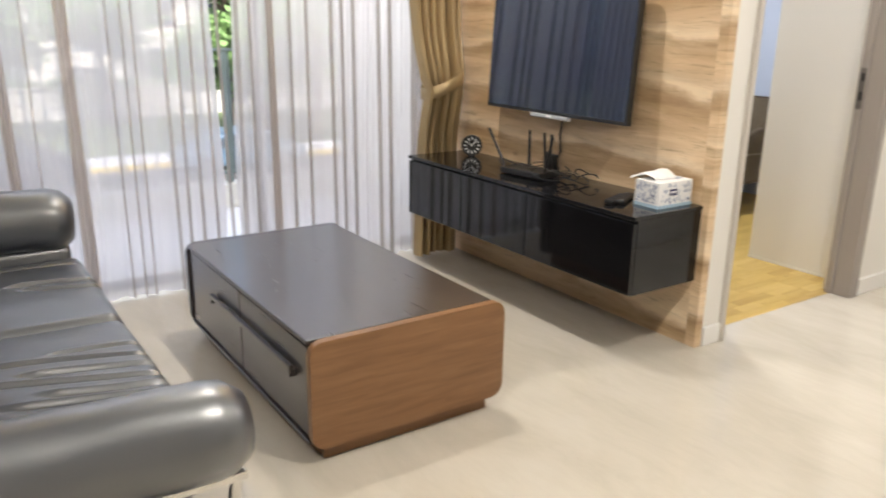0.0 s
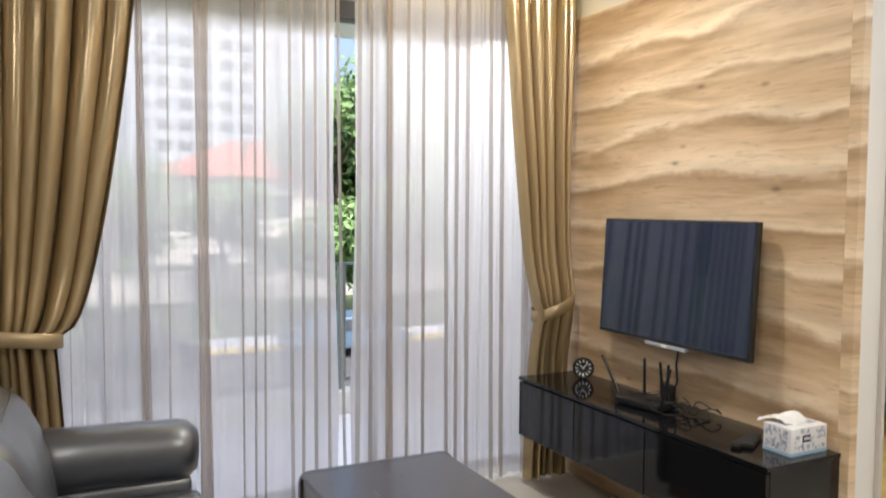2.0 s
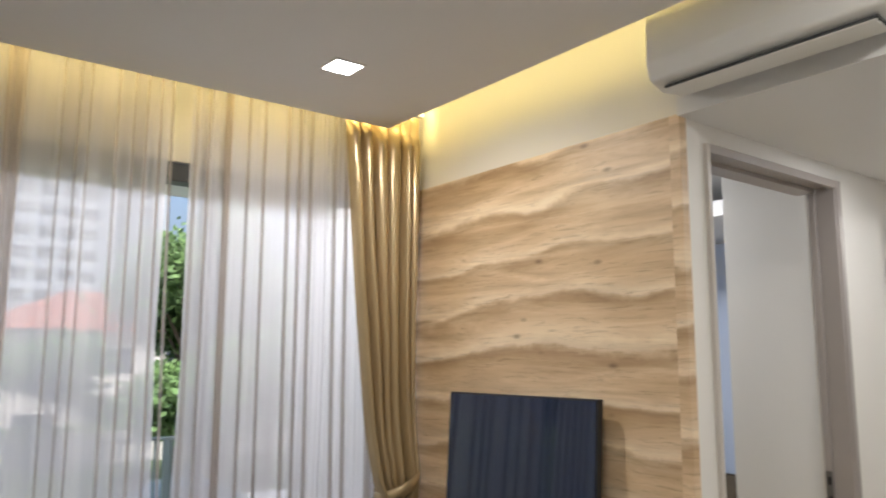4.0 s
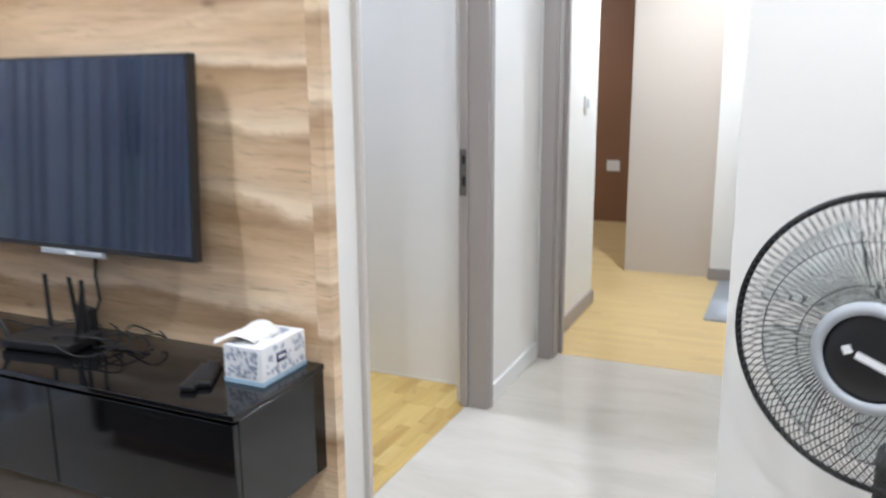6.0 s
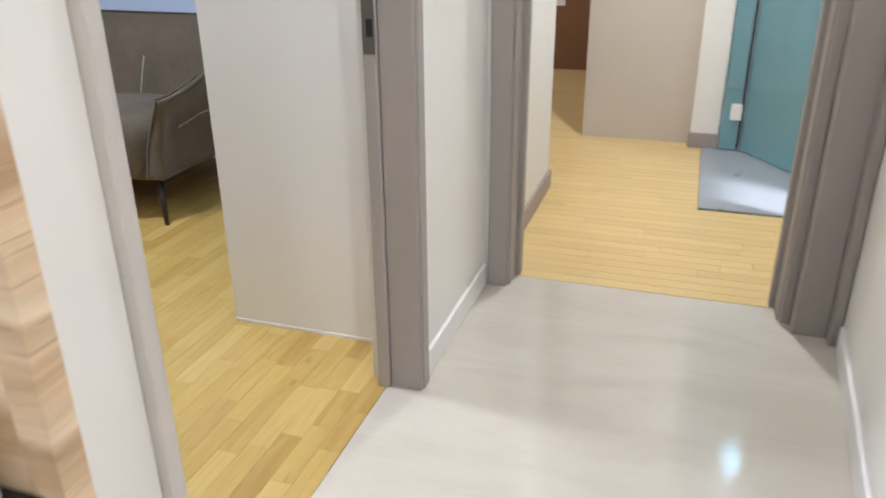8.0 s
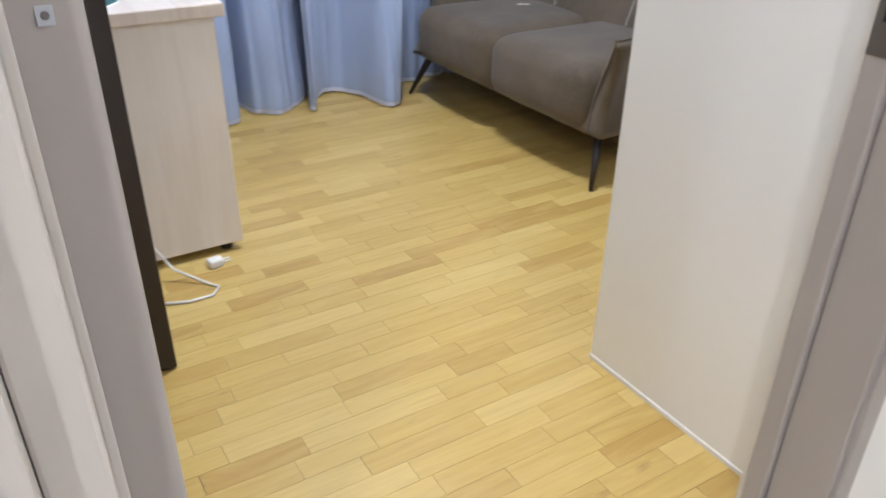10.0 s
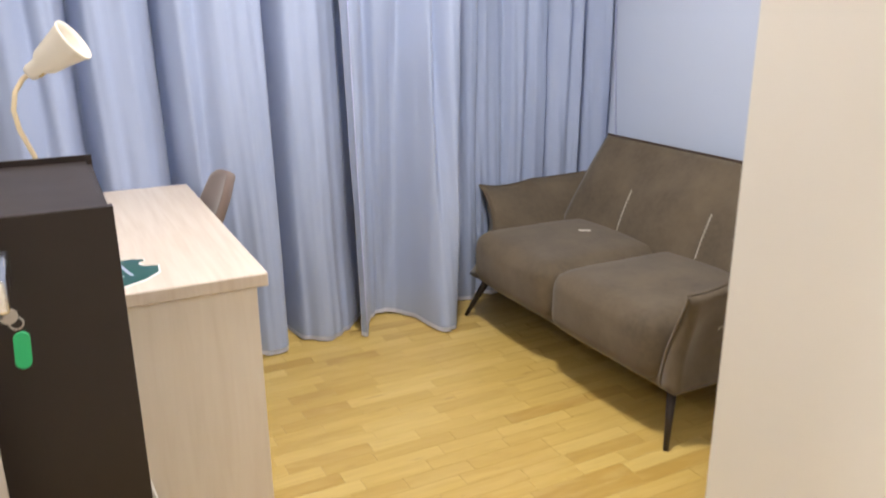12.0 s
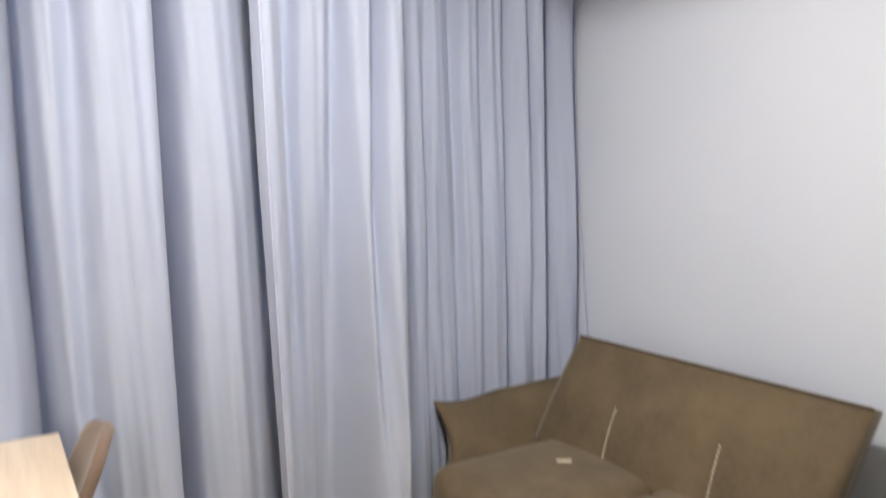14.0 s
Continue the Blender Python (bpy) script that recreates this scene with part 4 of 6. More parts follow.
part("end_panel", slab(CY0, CY0 + 0.028, ring(0.0, 0.042, 0, 0)), WALNUT, ct, "walnut end panel with rounded corners", False)
part("end_panel", slab(CY1 - 0.028, CY1, ring(0.0, 0.042, 0, 0)), DARKWOOD, ct, "dark end panel with rounded corners", False)
part("carcass", bx((CX0 + 0.026, CY0 + 0.0285, 0.075), (CX1 - 0.02, CY1 - 0.0285, 0.384), 0.004), DARKWOOD, ct, "dark stained carcass")
part("top", bx((CX0 + 0.004, CY0 + 0.029, 0.3845), (CX1 - 0.035, CY1 - 0.029, 0.4005), 0.004), DARKWOOD, ct, "dark stained top")
part("side_edge", bx((CX0 + 0.002, CY0 + 0.029, 0.062), (CX0 + 0.025, CY1 - 0.029, 0.0745), 0.003), DARKWOOD, ct)
for y0, y1 in ((CY0 + 0.034, 2.412), (2.418, CY1 - 0.034)):
    d = part("drawer", bx((CX0 + 0.010, y0, 0.080), (CX0 + 0.0255, y1, 0.376), 0.003), DARKWOOD, ct, "dark drawer front")
part("pull_rail", bx((CX0 - 0.012, 1.93, 0.268), (CX0 + 0.004, 2.69, 0.286), 0.003), DARKWOOD, ct, "long dark drawer pull")
for y in (1.93, 2.672):
    part("pull_foot", bx((CX0 - 0.012, y, 0.250), (CX0 + 0.0095, y + 0.018, 0.2675), 0.002), DARKWOOD, ct)
part("plinth", bx((CX0 + 0.05, CY0 + 0.035, 0.0), (CX1 - 0.045, CY1 - 0.05, 0.074), 0.003), WALNUT, ct)

# black leather sofa
ls = root("leather_sofa", (-0.1, 2.2, 0), "black leather two-seat sofa with roll arms and chrome legs", "sofa")
part("frame", bx((-0.62, 1.30, 0.13), (0.25, 3.10, 0.27), 0.02, 3), LEATHER, ls)
def wrinkled(x0, y0, x1, y1, seed, folds):
    """A seat top with creases that run in from the front edge; folds: (y share, reach from the front, slant, depth)."""
    def f(u, v):
        x = x0 + (x1 - x0) * u
        y = y0 + (y1 - y0) * v
        z = 0.418 + 0.022 * (1 - (2 * v - 1) ** 2) * (1 - 0.6 * (2 * u - 1) ** 2)
        z += 0.006 * noise.noise(Vector((x * 3.0 + seed, (y + 0.4 * x) * 7, seed)))
        for at, reach, slant, deep in folds:
            q = (1 - u) / reach
            if q < 1:
                line = y0 + (y1 - y0) * at + slant * (1 - u) + 0.010 * math.sin(4 * q + 9 * at)
                d = (y - line) / (0.007 + 0.005 * q)
                z += 1.15 * deep * (min(1, 5 * (1 - q)) * min(1, 8 * q + 0.3)) * (0.8 * math.exp(-((d - 1.5) ** 2)) - math.exp(-d * d))
        edge = 0.045 * (1 - min(1, 18 * (1 - u))) ** 2 + 0.02 * (1 - min(1, 22 * v)) ** 2 + 0.02 * (1 - min(1, 22 * (1 - v))) ** 2
        return (x, y, z - edge)
    return sheet(f, 48, 190)
CREASES = {1.0: ((0.16, 0.50, 0.10, 0.005), (0.25, 0.62, 0.16, 0.007), (0.33, 0.48, 0.10, 0.008), (0.40, 0.70, 0.15, 0.007), (0.50, 0.52, 0.06, 0.009), (0.58, 0.66, 0.11, 0.006), (0.68, 0.40, 0.04, 0.005)),
           5.0: ((0.42, 0.40, 0.05, 0.007), (0.54, 0.46, -0.03, 0.007), (0.84, 0.85, 0.02, 0.004))}
for y0, y1, s in ((1.46, 2.272, 1.0), (2.278, 2.985, 5.0)):
    c = part("seat_cushion", join(wrinkled(-0.36, y0, 0.298, y1, s, CREASES[s]), bx((-0.36, y0 + 0.004, 0.272), (0.297, y1 - 0.004, 0.395), 0.02, 3)), LEATHER, ls, "creased black leather seat cushion", True)
def bolster(yc, zc, r, x0, x1):
    def rad(s):
        return r * (0.70 + 0.30 * min(1, 16 * s, 16 * (1 - s)) ** 0.5)
    pts = [(x0 + (x1 - x0) * s, yc + 0.006 * math.sin(5 * s), zc + 0.012 * math.sin(3.2 * s) - 0.008) for s in np.linspace(0, 1, 26)]
    b = tube(pts, rad, 28)
    for v_ in b.verts:
        v_.co += 0.004 * noise.noise_vector(v_.co * 9)
    return b
part("arm", bolster(1.372, 0.472, 0.106, -0.60, 0.340), LEATHER, ls, "rolled leather arm", True)
part("arm", bolster(3.065, 0.560, 0.118, -0.60, 0.285), LEATHER, ls, "rolled leather arm", True)
def back_pad(y0, y1, seed):
    """A plump back cushion: a rounded, backward-leaning profile drawn out along y and pinched at both ends."""
    prof = [(-0.50, 0.33), (-0.36, 0.335), (-0.245, 0.36), (-0.207, 0.42), (-0.200, 0.50), (-0.208, 0.58), (-0.226, 0.66), (-0.252, 0.745), (-0.292, 0.825), (-0.345, 0.878), (-0.410, 0.900), (-0.48, 0.885), (-0.54, 0.83), (-0.57, 0.70), (-0.55, 0.50)]
    k = len(prof)
    cx, cz = -0.38, 0.60
    def f(u, v):
        q = v * k
        i, t = int(q) % k, q - int(q)
        p0, p1, p2, p3 = (prof[(i + d) % k] for d in (-1, 0, 1, 2))
        x, z = (0.5 * (2 * b1 + (c1 - a1) * t + (2 * a1 - 5 * b1 + 4 * c1 - d1) * t * t + (3 * b1 - a1 - 3 * c1 + d1) * t ** 3) for a1, b1, c1, d1 in zip(p0, p1, p2, p3))
        e = min(1, 9 * u, 9 * (1 - u))
        s = 0.86 + 0.14 * (1 - (1 - e) ** 2)
        y = y0 + (y1 - y0) * u
        w = 0.006 * noise.noise(Vector((x * 9, y * 5, z * 14 + seed)))
        return (cx + (x - cx) * s + w, y, cz + (z - cz) * s + w)
    return sheet(f, 40, 60)
for y0, y1, s in ((1.43, 2.262, 0.3), (2.266, 2.985, 1.9)):
    b = back_pad(y0, y1, s)
    bmesh.ops.remove_doubles(b, verts=b.verts, dist=0.0005)
    bmesh.ops.holes_fill(b, edges=[e for e in b.edges if e.is_boundary])
    pad = part("back_cushion", b, LEATHER, ls, "plump black leather back cushion", True)
    part("piping", tube([(-0.335 - 0.004 * math.sin(6 * q), y0 + 0.05 + (y1 - y0 - 0.1) * q, 0.873) for q in np.linspace(0, 1, 24)], 0.004, 6), LEATHER, pad, "", True)
part("back_frame", moved(bx((-0.10, 1.36, -0.22), (0, 3.03, 0.30), 0.03, 3), pose(-0.57, 0, 0.40, 0, -10, 0)), LEATHER, ls)
part("arm_base", bx((-0.56, 2.99, 0.272), (0.265, 3.145, 0.462), 0.025, 3), LEATHER, ls, "", True)
for y, z in ((1.37, 0.352), (3.065, 0.20)):
    b = bx((-0.52, y - 0.045, z), (0.335, y + 0.045, z + 0.02), 0.004)
    tube([(0.325, y, z + 0.01), (0.30, y, 0.19), (0.25, y, 0.02), (0.22, y, 0.012)], 0.014, 10, bm=b)
    tube([(-0.5, y, z + 0.01), (-0.52, y, 0.012)], 0.014, 10, bm=b)
    part("leg_frame", b, CHROME, ls, "polished chrome arm support and legs", False)

# floor lamp with a gooseneck
def spot_head(scale, mouth=True):
    """A small conical shade along -z, mouth downwards."""
    b = lathe([(0.0, 0.0), (0.016, 0.0), (0.019, -0.008), (0.019, -0.03), (0.030, -0.045), (0.046, -0.12), (0.050, -0.125), (0.0485, -0.13), (0.044, -0.119), (0.028, -0.05), (0.0, -0.045)], 32)
    return moved(b, Matrix.Scale(scale, 4))
flamp = root("floor_lamp", (-0.135, 0.62, 0), "cream gooseneck floor lamp with a small bell-shaped shade", "floor lamp")
neck = [(-0.135, 0.62, 0.02), (-0.135, 0.64, 0.45), (-0.137, 0.72, 0.70), (-0.143, 0.80, 0.86), (-0.155, 0.870, 0.945), (-0.165, 0.895, 0.965)]
part("pole", tube(neck, 0.0075, 10), CREAMPOLE, flamp, "cream enamelled gooseneck pole", True)
part("base", moved(lathe([(0, 0), (0.11, 0), (0.112, 0.006), (0.10, 0.016), (0.02, 0.022), (0, 0.022)], 36), pose(-0.135, 0.62, 0)), CREAM, flamp, "", True)
dome = lathe([(0.0, -0.012), (0.010, -0.012), (0.013, 0.004), (0.022, 0.012), (0.038, 0.030), (0.0425, 0.055), (0.040, 0.075), (0.028, 0.090), (0.0, 0.095)], 32)
HM = Matrix.Translation((-0.167, 0.897, 0.967)) @ Vector((-0.02, 0.55, 0.65)).to_track_quat("Z", "Y").to_matrix().to_4x4() @ Matrix.Scale(0.88, 4)
sh = part("shade", moved(dome, HM), CREAM, flamp, "cream bell-shaped shade", True)
for k in range(-2, 3):
    a = radians(-90 + 20 * k)
    part("vent_slot", moved(bx((-0.0012, -0.0012, -0.007), (0.0012, 0.0012, 0.007)), HM @ Matrix.Translation((0.0325 * math.cos(a), 0.0325 * math.sin(a), 0.0215)) @ Matrix.Rotation(a + math.pi / 2, 4, "Z") @ Matrix.Rotation(radians(-45), 4, "X")), GROOVE, sh)


# ---- curtains ----
def tied_drape(x0, x1, pin, tie_z, tie_w, folds, y, seed, top=2.96, taper=0.85):
    """A drape gathered to a tie-back: full width on top, pinched at tie_z, spreading below."""
    tx = pin
    def f(u, v):
        z = 0.02 + (top - 0.02) * v
        if z > tie_z:
            s = ((z - tie_z) / (top - tie_z))
            k = s ** taper
            k = min(1, 0.12 * (1 - s) + k) if s < 1 else 1
        else:
            s = (tie_z - z) / tie_z
            k = 0.16 * s ** 0.8
        full0, full1 = x0, x1
        c0 = tx - tie_w / 2
        c1 = tx + tie_w / 2
        a = c0 + (full0 - c0) * k
        b = c1 + (full1 - c1) * k
        x = a + (b - a) * u
        width = (b - a) / (x1 - x0)
        # folds of uneven width: broad rounded crests with narrow deep hollows between them
        q = folds * (u + 0.035 * math.sin(7 * u + seed) + 0.014 * math.sin(23 * u + 2 * seed))
        i = math.floor(q)
        t = q - i
        keen = 0.45 + 0.35 * (0.5 + 0.5 * math.sin(2.4 * i + seed))
        wave = math.sin(math.pi * t) ** 2
        amp = (0.098 + 0.030 * math.sin(1.7 * i + seed)) * (0.75 + 0.35 * (1 - width))
        if z > top - 0.12:
            amp *= 0.66
            wave += 0.22 * math.sin(3 * math.pi * t)
        roll = 0.16 * (b - a) / folds * math.sin(2 * math.pi * t) * (1 + 0.5 * keen)
        bulge = 0.05 * math.exp(-((z - tie_z) / 0.20) ** 2)
        yy = y + 0.055 - amp * wave + 0.010 * noise.noise(Vector((x * 9, z * 1.6, seed))) - bulge
        xx = x - roll + 0.012 * noise.noise(Vector((x * 6, z * 1.2, seed + 4)))
        return (xx, yy, z)
    return sheet(f, folds * 26, 60)


def tie_band(x, y, z, w, d, tilt):
    pts = [(x + w * math.cos(a), y + d * math.sin(a), z + tilt * math.cos(a)) for a in np.linspace(0, 2 * math.pi, 36)[:-1]]
    b = bmesh.new()
    rings = []
    for p in pts:
        out = Vector((p[0] - x, (p[1] - y) * w / d, 0)).normalized()
        rings.append([b.verts.new((p[0] + out.x * o, p[1] + out.y * o, p[2] + h)) for o, h in ((0, -0.032), (0.004, -0.030), (0.004, 0.030), (0, 0.032))])
    for i in range(len(rings)):
        a_, c_ = rings[i], rings[(i + 1) % len(rings)]
        for k in range(4):
            b.faces.new((a_[k], a_[(k + 1) % 4], c_[(k + 1) % 4], c_[k]))
    return b


dr = root("gold_drape", (2.17, 3.46, 0), "gold satin drape tied back beside the timber panel", "curtain", "gold drapes")
part("cloth", tied_drape(1.925, 2.40, 2.235, 0.98, 0.225, 6, 3.47, 0.7), GOLD, dr, "", True)
part("tie_band", tie_band(2.232, 3.435, 0.975, 0.122, 0.098, 0.055), GOLD, dr, "gold satin tie-back band", True)
dl = root("gold_drape", (-0.40, 3.46, 0), "gold satin drape tied back behind the leather sofa", "curtain", "gold drapes")
part("cloth", tied_drape(-0.98, 0.20, -0.42, 0.98, 0.46, 10, 3.47, 2.1, 2.96, 0.6), GOLD, dl, "", True)
part("tie_band", tie_band(-0.42, 3.435, 0.985, 0.245, 0.098, -0.035), GOLD, dl, "gold satin tie-back band", True)


def sheer_panel(xl, xr, folds, y, seed):
    """A voile panel; xl and xr give its edges at a height."""
    rnd = random.Random(seed)
    waves = [(rnd.uniform(0.35, 1.9), rnd.uniform(0, 6.28), rnd.uniform(0.3, 1.0)) for _ in range(6)]
    def f(u, v):
        z = 0.012 + 2.94 * v
        a, b = xl(z), xr(z)
        q = u + 0.05 * math.sin(6.1 * u + seed) + 0.022 * math.sin(17 * u + 2 * seed)
        ph = 2 * math.pi * folds * q
        calm = 0.35 + 0.65 * (0.5 + 0.5 * math.sin(11 * u + seed)) ** 1.4
        w = sum(s * math.sin(k * ph + p) for k, p, s in waves) / 2.4
        x = a + (b - a) * u + 0.008 * math.cos(ph * 0.7 + seed) * (1 - 0.3 * v) + 0.006 * math.sin(5 * v + 9 * u)
        return (x, y + 0.022 * w * calm * (1 - 0.25 * v), z + 0.006 * math.sin(ph) * (1 - v) ** 8)
    return sheet(f, folds * 12, 26)


def gather(x, y, w, lean, seed):
    """A narrow stack of folded voile."""
    def f(u, v):
        z = 0.012 + 2.93 * v
        return (x + lean * (1 - v) ** 1.5 + w * (u - 0.5) * (0.85 + 0.25 * math.sin(3 * v + seed)), y - 0.035 + 0.020 * math.sin(9 * u + seed), z)
    return sheet(f, 12, 24)


sl = root("sheer_curtain", (0.2, 3.58, 0), "beige sheer voile curtain filtering the balcony daylight", "curtain", "sheers")
part("voile", sheer_panel(lambda z: -1.15, lambda z: 1.045 + 0.035 * max(0, 1 - abs(z - 0.5) / 1.2), 20, 3.60, 3), SHEER, sl, "", True)
# fold strips over the voile; the widest carry fold shade in their colour
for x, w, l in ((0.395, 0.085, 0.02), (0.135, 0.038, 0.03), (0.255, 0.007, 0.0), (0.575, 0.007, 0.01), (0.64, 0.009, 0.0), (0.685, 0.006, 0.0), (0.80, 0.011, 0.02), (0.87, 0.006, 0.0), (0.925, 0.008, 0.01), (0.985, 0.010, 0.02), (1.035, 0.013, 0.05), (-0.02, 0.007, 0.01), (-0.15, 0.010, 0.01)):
    part("fold", gather(x, 3.60, w, l, x * 9), SHEERSHADE if w > 0.03 else SHEERSOFT, sl, "", True)
sr = root("sheer_curtain", (1.8, 3.58, 0), "beige sheer voile curtain beside the gold drape", "curtain", "sheers")
part("voile", sheer_panel(lambda z: 1.150 - 0.03 * max(0, 1 - abs(z - 0.6) / 1.0), lambda z: 2.36, 15, 3.60, 8), SHEER, sr, "", True)
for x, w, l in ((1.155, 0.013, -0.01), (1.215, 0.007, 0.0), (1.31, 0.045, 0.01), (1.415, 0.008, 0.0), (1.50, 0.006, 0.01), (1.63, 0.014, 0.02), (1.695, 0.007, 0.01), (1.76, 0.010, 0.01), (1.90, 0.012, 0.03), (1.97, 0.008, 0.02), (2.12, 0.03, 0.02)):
    part("fold", gather(x, 3.60, w, l, x * 7), SHEERSHADE if w == 0.045 else SHEERSOFT, sr, "", True)
track = root("curtain_track", (0.6, 3.55, 3.0), "white double curtain track hidden in the ceiling recess", "curtain track")
for y in (3.46, 3.58):
    part("rail", bx((-1.2, y, 2.965), (2.40, y + 0.025, 2.99), 0.003), PLASTIC, track)
part("bracket", bx((0.6, 3.45, 2.991), (0.64, 3.61, 3.0595)), PLASTIC, track)

# ---- pedestal fan ----
fan = root("pedestal_fan", (1.93, 0.50, 0), "black pedestal fan with a silver hub and fine wire cage", "fan")
FM = Matrix.Translation((1.868, 0.541, 0.978)) @ Matrix.Rotation(radians(157.5), 4, "Z") @ Matrix.Rotation(radians(90), 4, "Y")
R = 0.227
cage = bmesh.new()
for k in range(110):
    a0 = 2 * math.pi * k / 110
    pts = []
    for s in np.linspace(0, 1, 7):
        r = 0.080 + (R - 0.080) * s
        a = a0 + 0.45 * s
        pts.append((r * math.cos(a), r * math.sin(a), 0.0 - 0.062 * s ** 3.2))
    tube(pts, 0.0011, 3, bm=cage)
    pts = []
    for s in np.linspace(0, 1, 5):
        r = 0.05 + (R - 0.05) * s
        a = a0 - 0.4 * s
        pts.append((r * math.cos(a), r * math.sin(a), -0.145 + 0.075 * s ** 3))
    tube(pts, 0.0011, 3, bm=cage)
for r, z in ((0.105, -0.004), (0.165, -0.020)):
    tube([(r * math.cos(a), r * math.sin(a), z) for a in np.linspace(0, 2 * math.pi, 50)[:-1]], 0.0011, 4, True, cage)
tagged(part("wire_cage", moved(cage, FM), BLACKPL, fan), "fine black wire cage", kind="stuff")
part("cage_rim", moved(tube([(R * math.cos(a), R * math.sin(a), -0.066) for a in np.linspace(0, 2 * math.pi, 64)[:-1]], 0.0055, 8, True), FM), BLACKPL, fan, "", True)
part("hub_ring", moved(lathe([(0.064, 0.004), (0.066, 0.010), (0.076, 0.009), (0.083, 0.001), (0.082, -0.004), (0.064, -0.002)], 48), FM), GREYPL, fan, "silver-grey hub ring", True)
part("hub_badge", moved(lathe([(0, 0.009), (0.040, 0.008), (0.058, 0.005), (0.0645, 0.001), (0.0645, -0.004), (0, -0.004)], 48), FM), BLACKPL, fan, "black badge with a pale mark", True)
FACE = FM @ Matrix.Translation((0, 0, 0.0095)) @ Matrix.Rotation(radians(72), 4, "Z")
part("badge_mark", moved(prism([(-0.040, 0.0), (-0.031, 0.009), (-0.022, 0.0), (-0.031, -0.009)], 0, 0.0008), FACE), PAPER, fan)
part("badge_bar", moved(bx((-0.018, -0.006, 0), (0.030, 0.005, 0.0008)), FACE), PAPER, fan)
for k in range(5):
    def blade(u, v, k=k):
        r = 0.045 + 0.150 * u
        a = 2 * math.pi * k / 5 + (v - 0.5) * (0.75 + 0.25 * u) + 0.25 * u
        return (r * math.cos(a), r * math.sin(a), -0.075 + 0.035 * (v - 0.5))
    part("blade", moved(sheet(blade, 10, 8, 0.002), FM), MOTORCLEAR, fan, "translucent fan blade", True)
part("spinner", moved(lathe([(0, -0.03), (0.035, -0.035), (0.047, -0.06), (0.047, -0.10), (0, -0.10)], 28), FM), BLACKPL, fan, "", True)
part("motor", moved(lathe([(0, -0.146), (0.05, -0.146), (0.058, -0.16), (0.055, -0.24), (0.03, -0.265), (0, -0.268)], 28), FM), BLACKPL, fan, "", True)
mx_, my_ = 1.868 + 0.20 * 0.87, 0.541 - 0.20 * 0.492
part("pole", tube([(mx_, my_, 0.03), (mx_, my_, 0.93)], 0.013, 12), GREYPL, fan, "", True)
part("control_box", moved(bx((-0.035, -0.05, 0.62), (0.035, 0.05, 0.78), 0.012, 3), pose(mx_, my_, 0, 0, 0, -29)), BLACKPL, fan)
part("base", moved(lathe([(0, 0), (0.18, 0), (0.185, 0.01), (0.16, 0.028), (0.04, 0.045), (0.02, 0.08), (0, 0.08)], 40), pose(mx_, my_, 0)), BLACKPL, fan, "", True)

# wall switch, socket with a plugged adapter and its lead
sw = root("wall_switch", (3.12, 0.735, 1.18), "white wall control panel on the hall wall", "switch")
part("plate", bx((2.80, 0.7235, 1.13), (2.93, 0.752, 1.26), 0.004), PLASTIC, sw)
part("rocker", bx((2.85, 0.7525, 1.20), (2.88, 0.757, 1.24), 0.001), BLACKPL, sw)
so = root("wall_socket", (2.83, 0.735, 0.41), "white double wall socket low on the hall wall", "socket")
part("plate", bx((2.73, 0.7205, 0.355), (2.875, 0.7295, 0.49), 0.002), PLASTIC, so)
ad = root("plug_adapter", (2.84, 0.745, 0.42), "black plug adapter with a lead in the wall socket", "plug")
part("body", bx((2.800, 0.7298, 0.385), (2.850, 0.777, 0.455), 0.006, 3), BLACKPL, ad)
part("lead", tube([(2.825, 0.768, 0.388), (2.820, 0.775, 0.34), (2.80, 0.78, 0.25), (2.785, 0.775, 0.12), (2.77, 0.77, 0.02), (2.70, 0.79, 0.006), (2.45, 0.80, 0.006), (2.2, 0.66, 0.006)], 0.004, 8), BLACKPL, ad, "", True)
# corridor switch and keypad
cs = root("corridor_switch", (5.13, 1.765, 1.27), "white light switch on the corridor wall", "switch")
part("plate", bx((5.08, 1.754, 1.22), (5.17, 1.7645, 1.31), 0.003), PLASTIC, cs)
part("key", bx((5.10, 1.750, 1.24), (5.15, 1.7535, 1.29), 0.001), GREYPL, cs)
bs = root("bedroom_socket", (8.5, 2.19, 0.58), "white socket on the brown wall", "socket")
part("plate", bx((8.488, 2.23, 0.52), (8.4995, 2.36, 0.63), 0.003), PLASTIC, bs)

# air conditioner above the hall opening
ac = root("air_conditioner", (2.3, 1.35, 2.64), "white wall air conditioner above the hall opening", "air conditioner")
prof = [(2.394, 2.62), (2.29, 2.60), (2.215, 2.63), (2.195, 2.69), (2.20, 2.86), (2.23, 2.90), (2.394, 2.90)]
b = bmesh.new()
a_ = [b.verts.new((x, 0.93, z)) for x, z in prof]
c_ = [b.verts.new((x, 1.775, z)) for x, z in prof]
b.faces.new(a_)
b.faces.new(c_[::-1])
for i in range(len(prof)):
    j = (i + 1) % len(prof)
    b.faces.new((a_[i], c_[i], c_[j], a_[j]))
bmesh.ops.bevel(b, geom=list(b.edges), offset=0.012, segments=3, profile=0.5, affect="EDGES")
part("case", b, PLASTIC, ac)
part("air_slot", moved(bx((-0.045, 0.98, -0.004), (0.045, 1.725, 0.004), 0.001), pose(2.285, 0, 2.598, 0, 8, 0)), DARKGREY, ac)
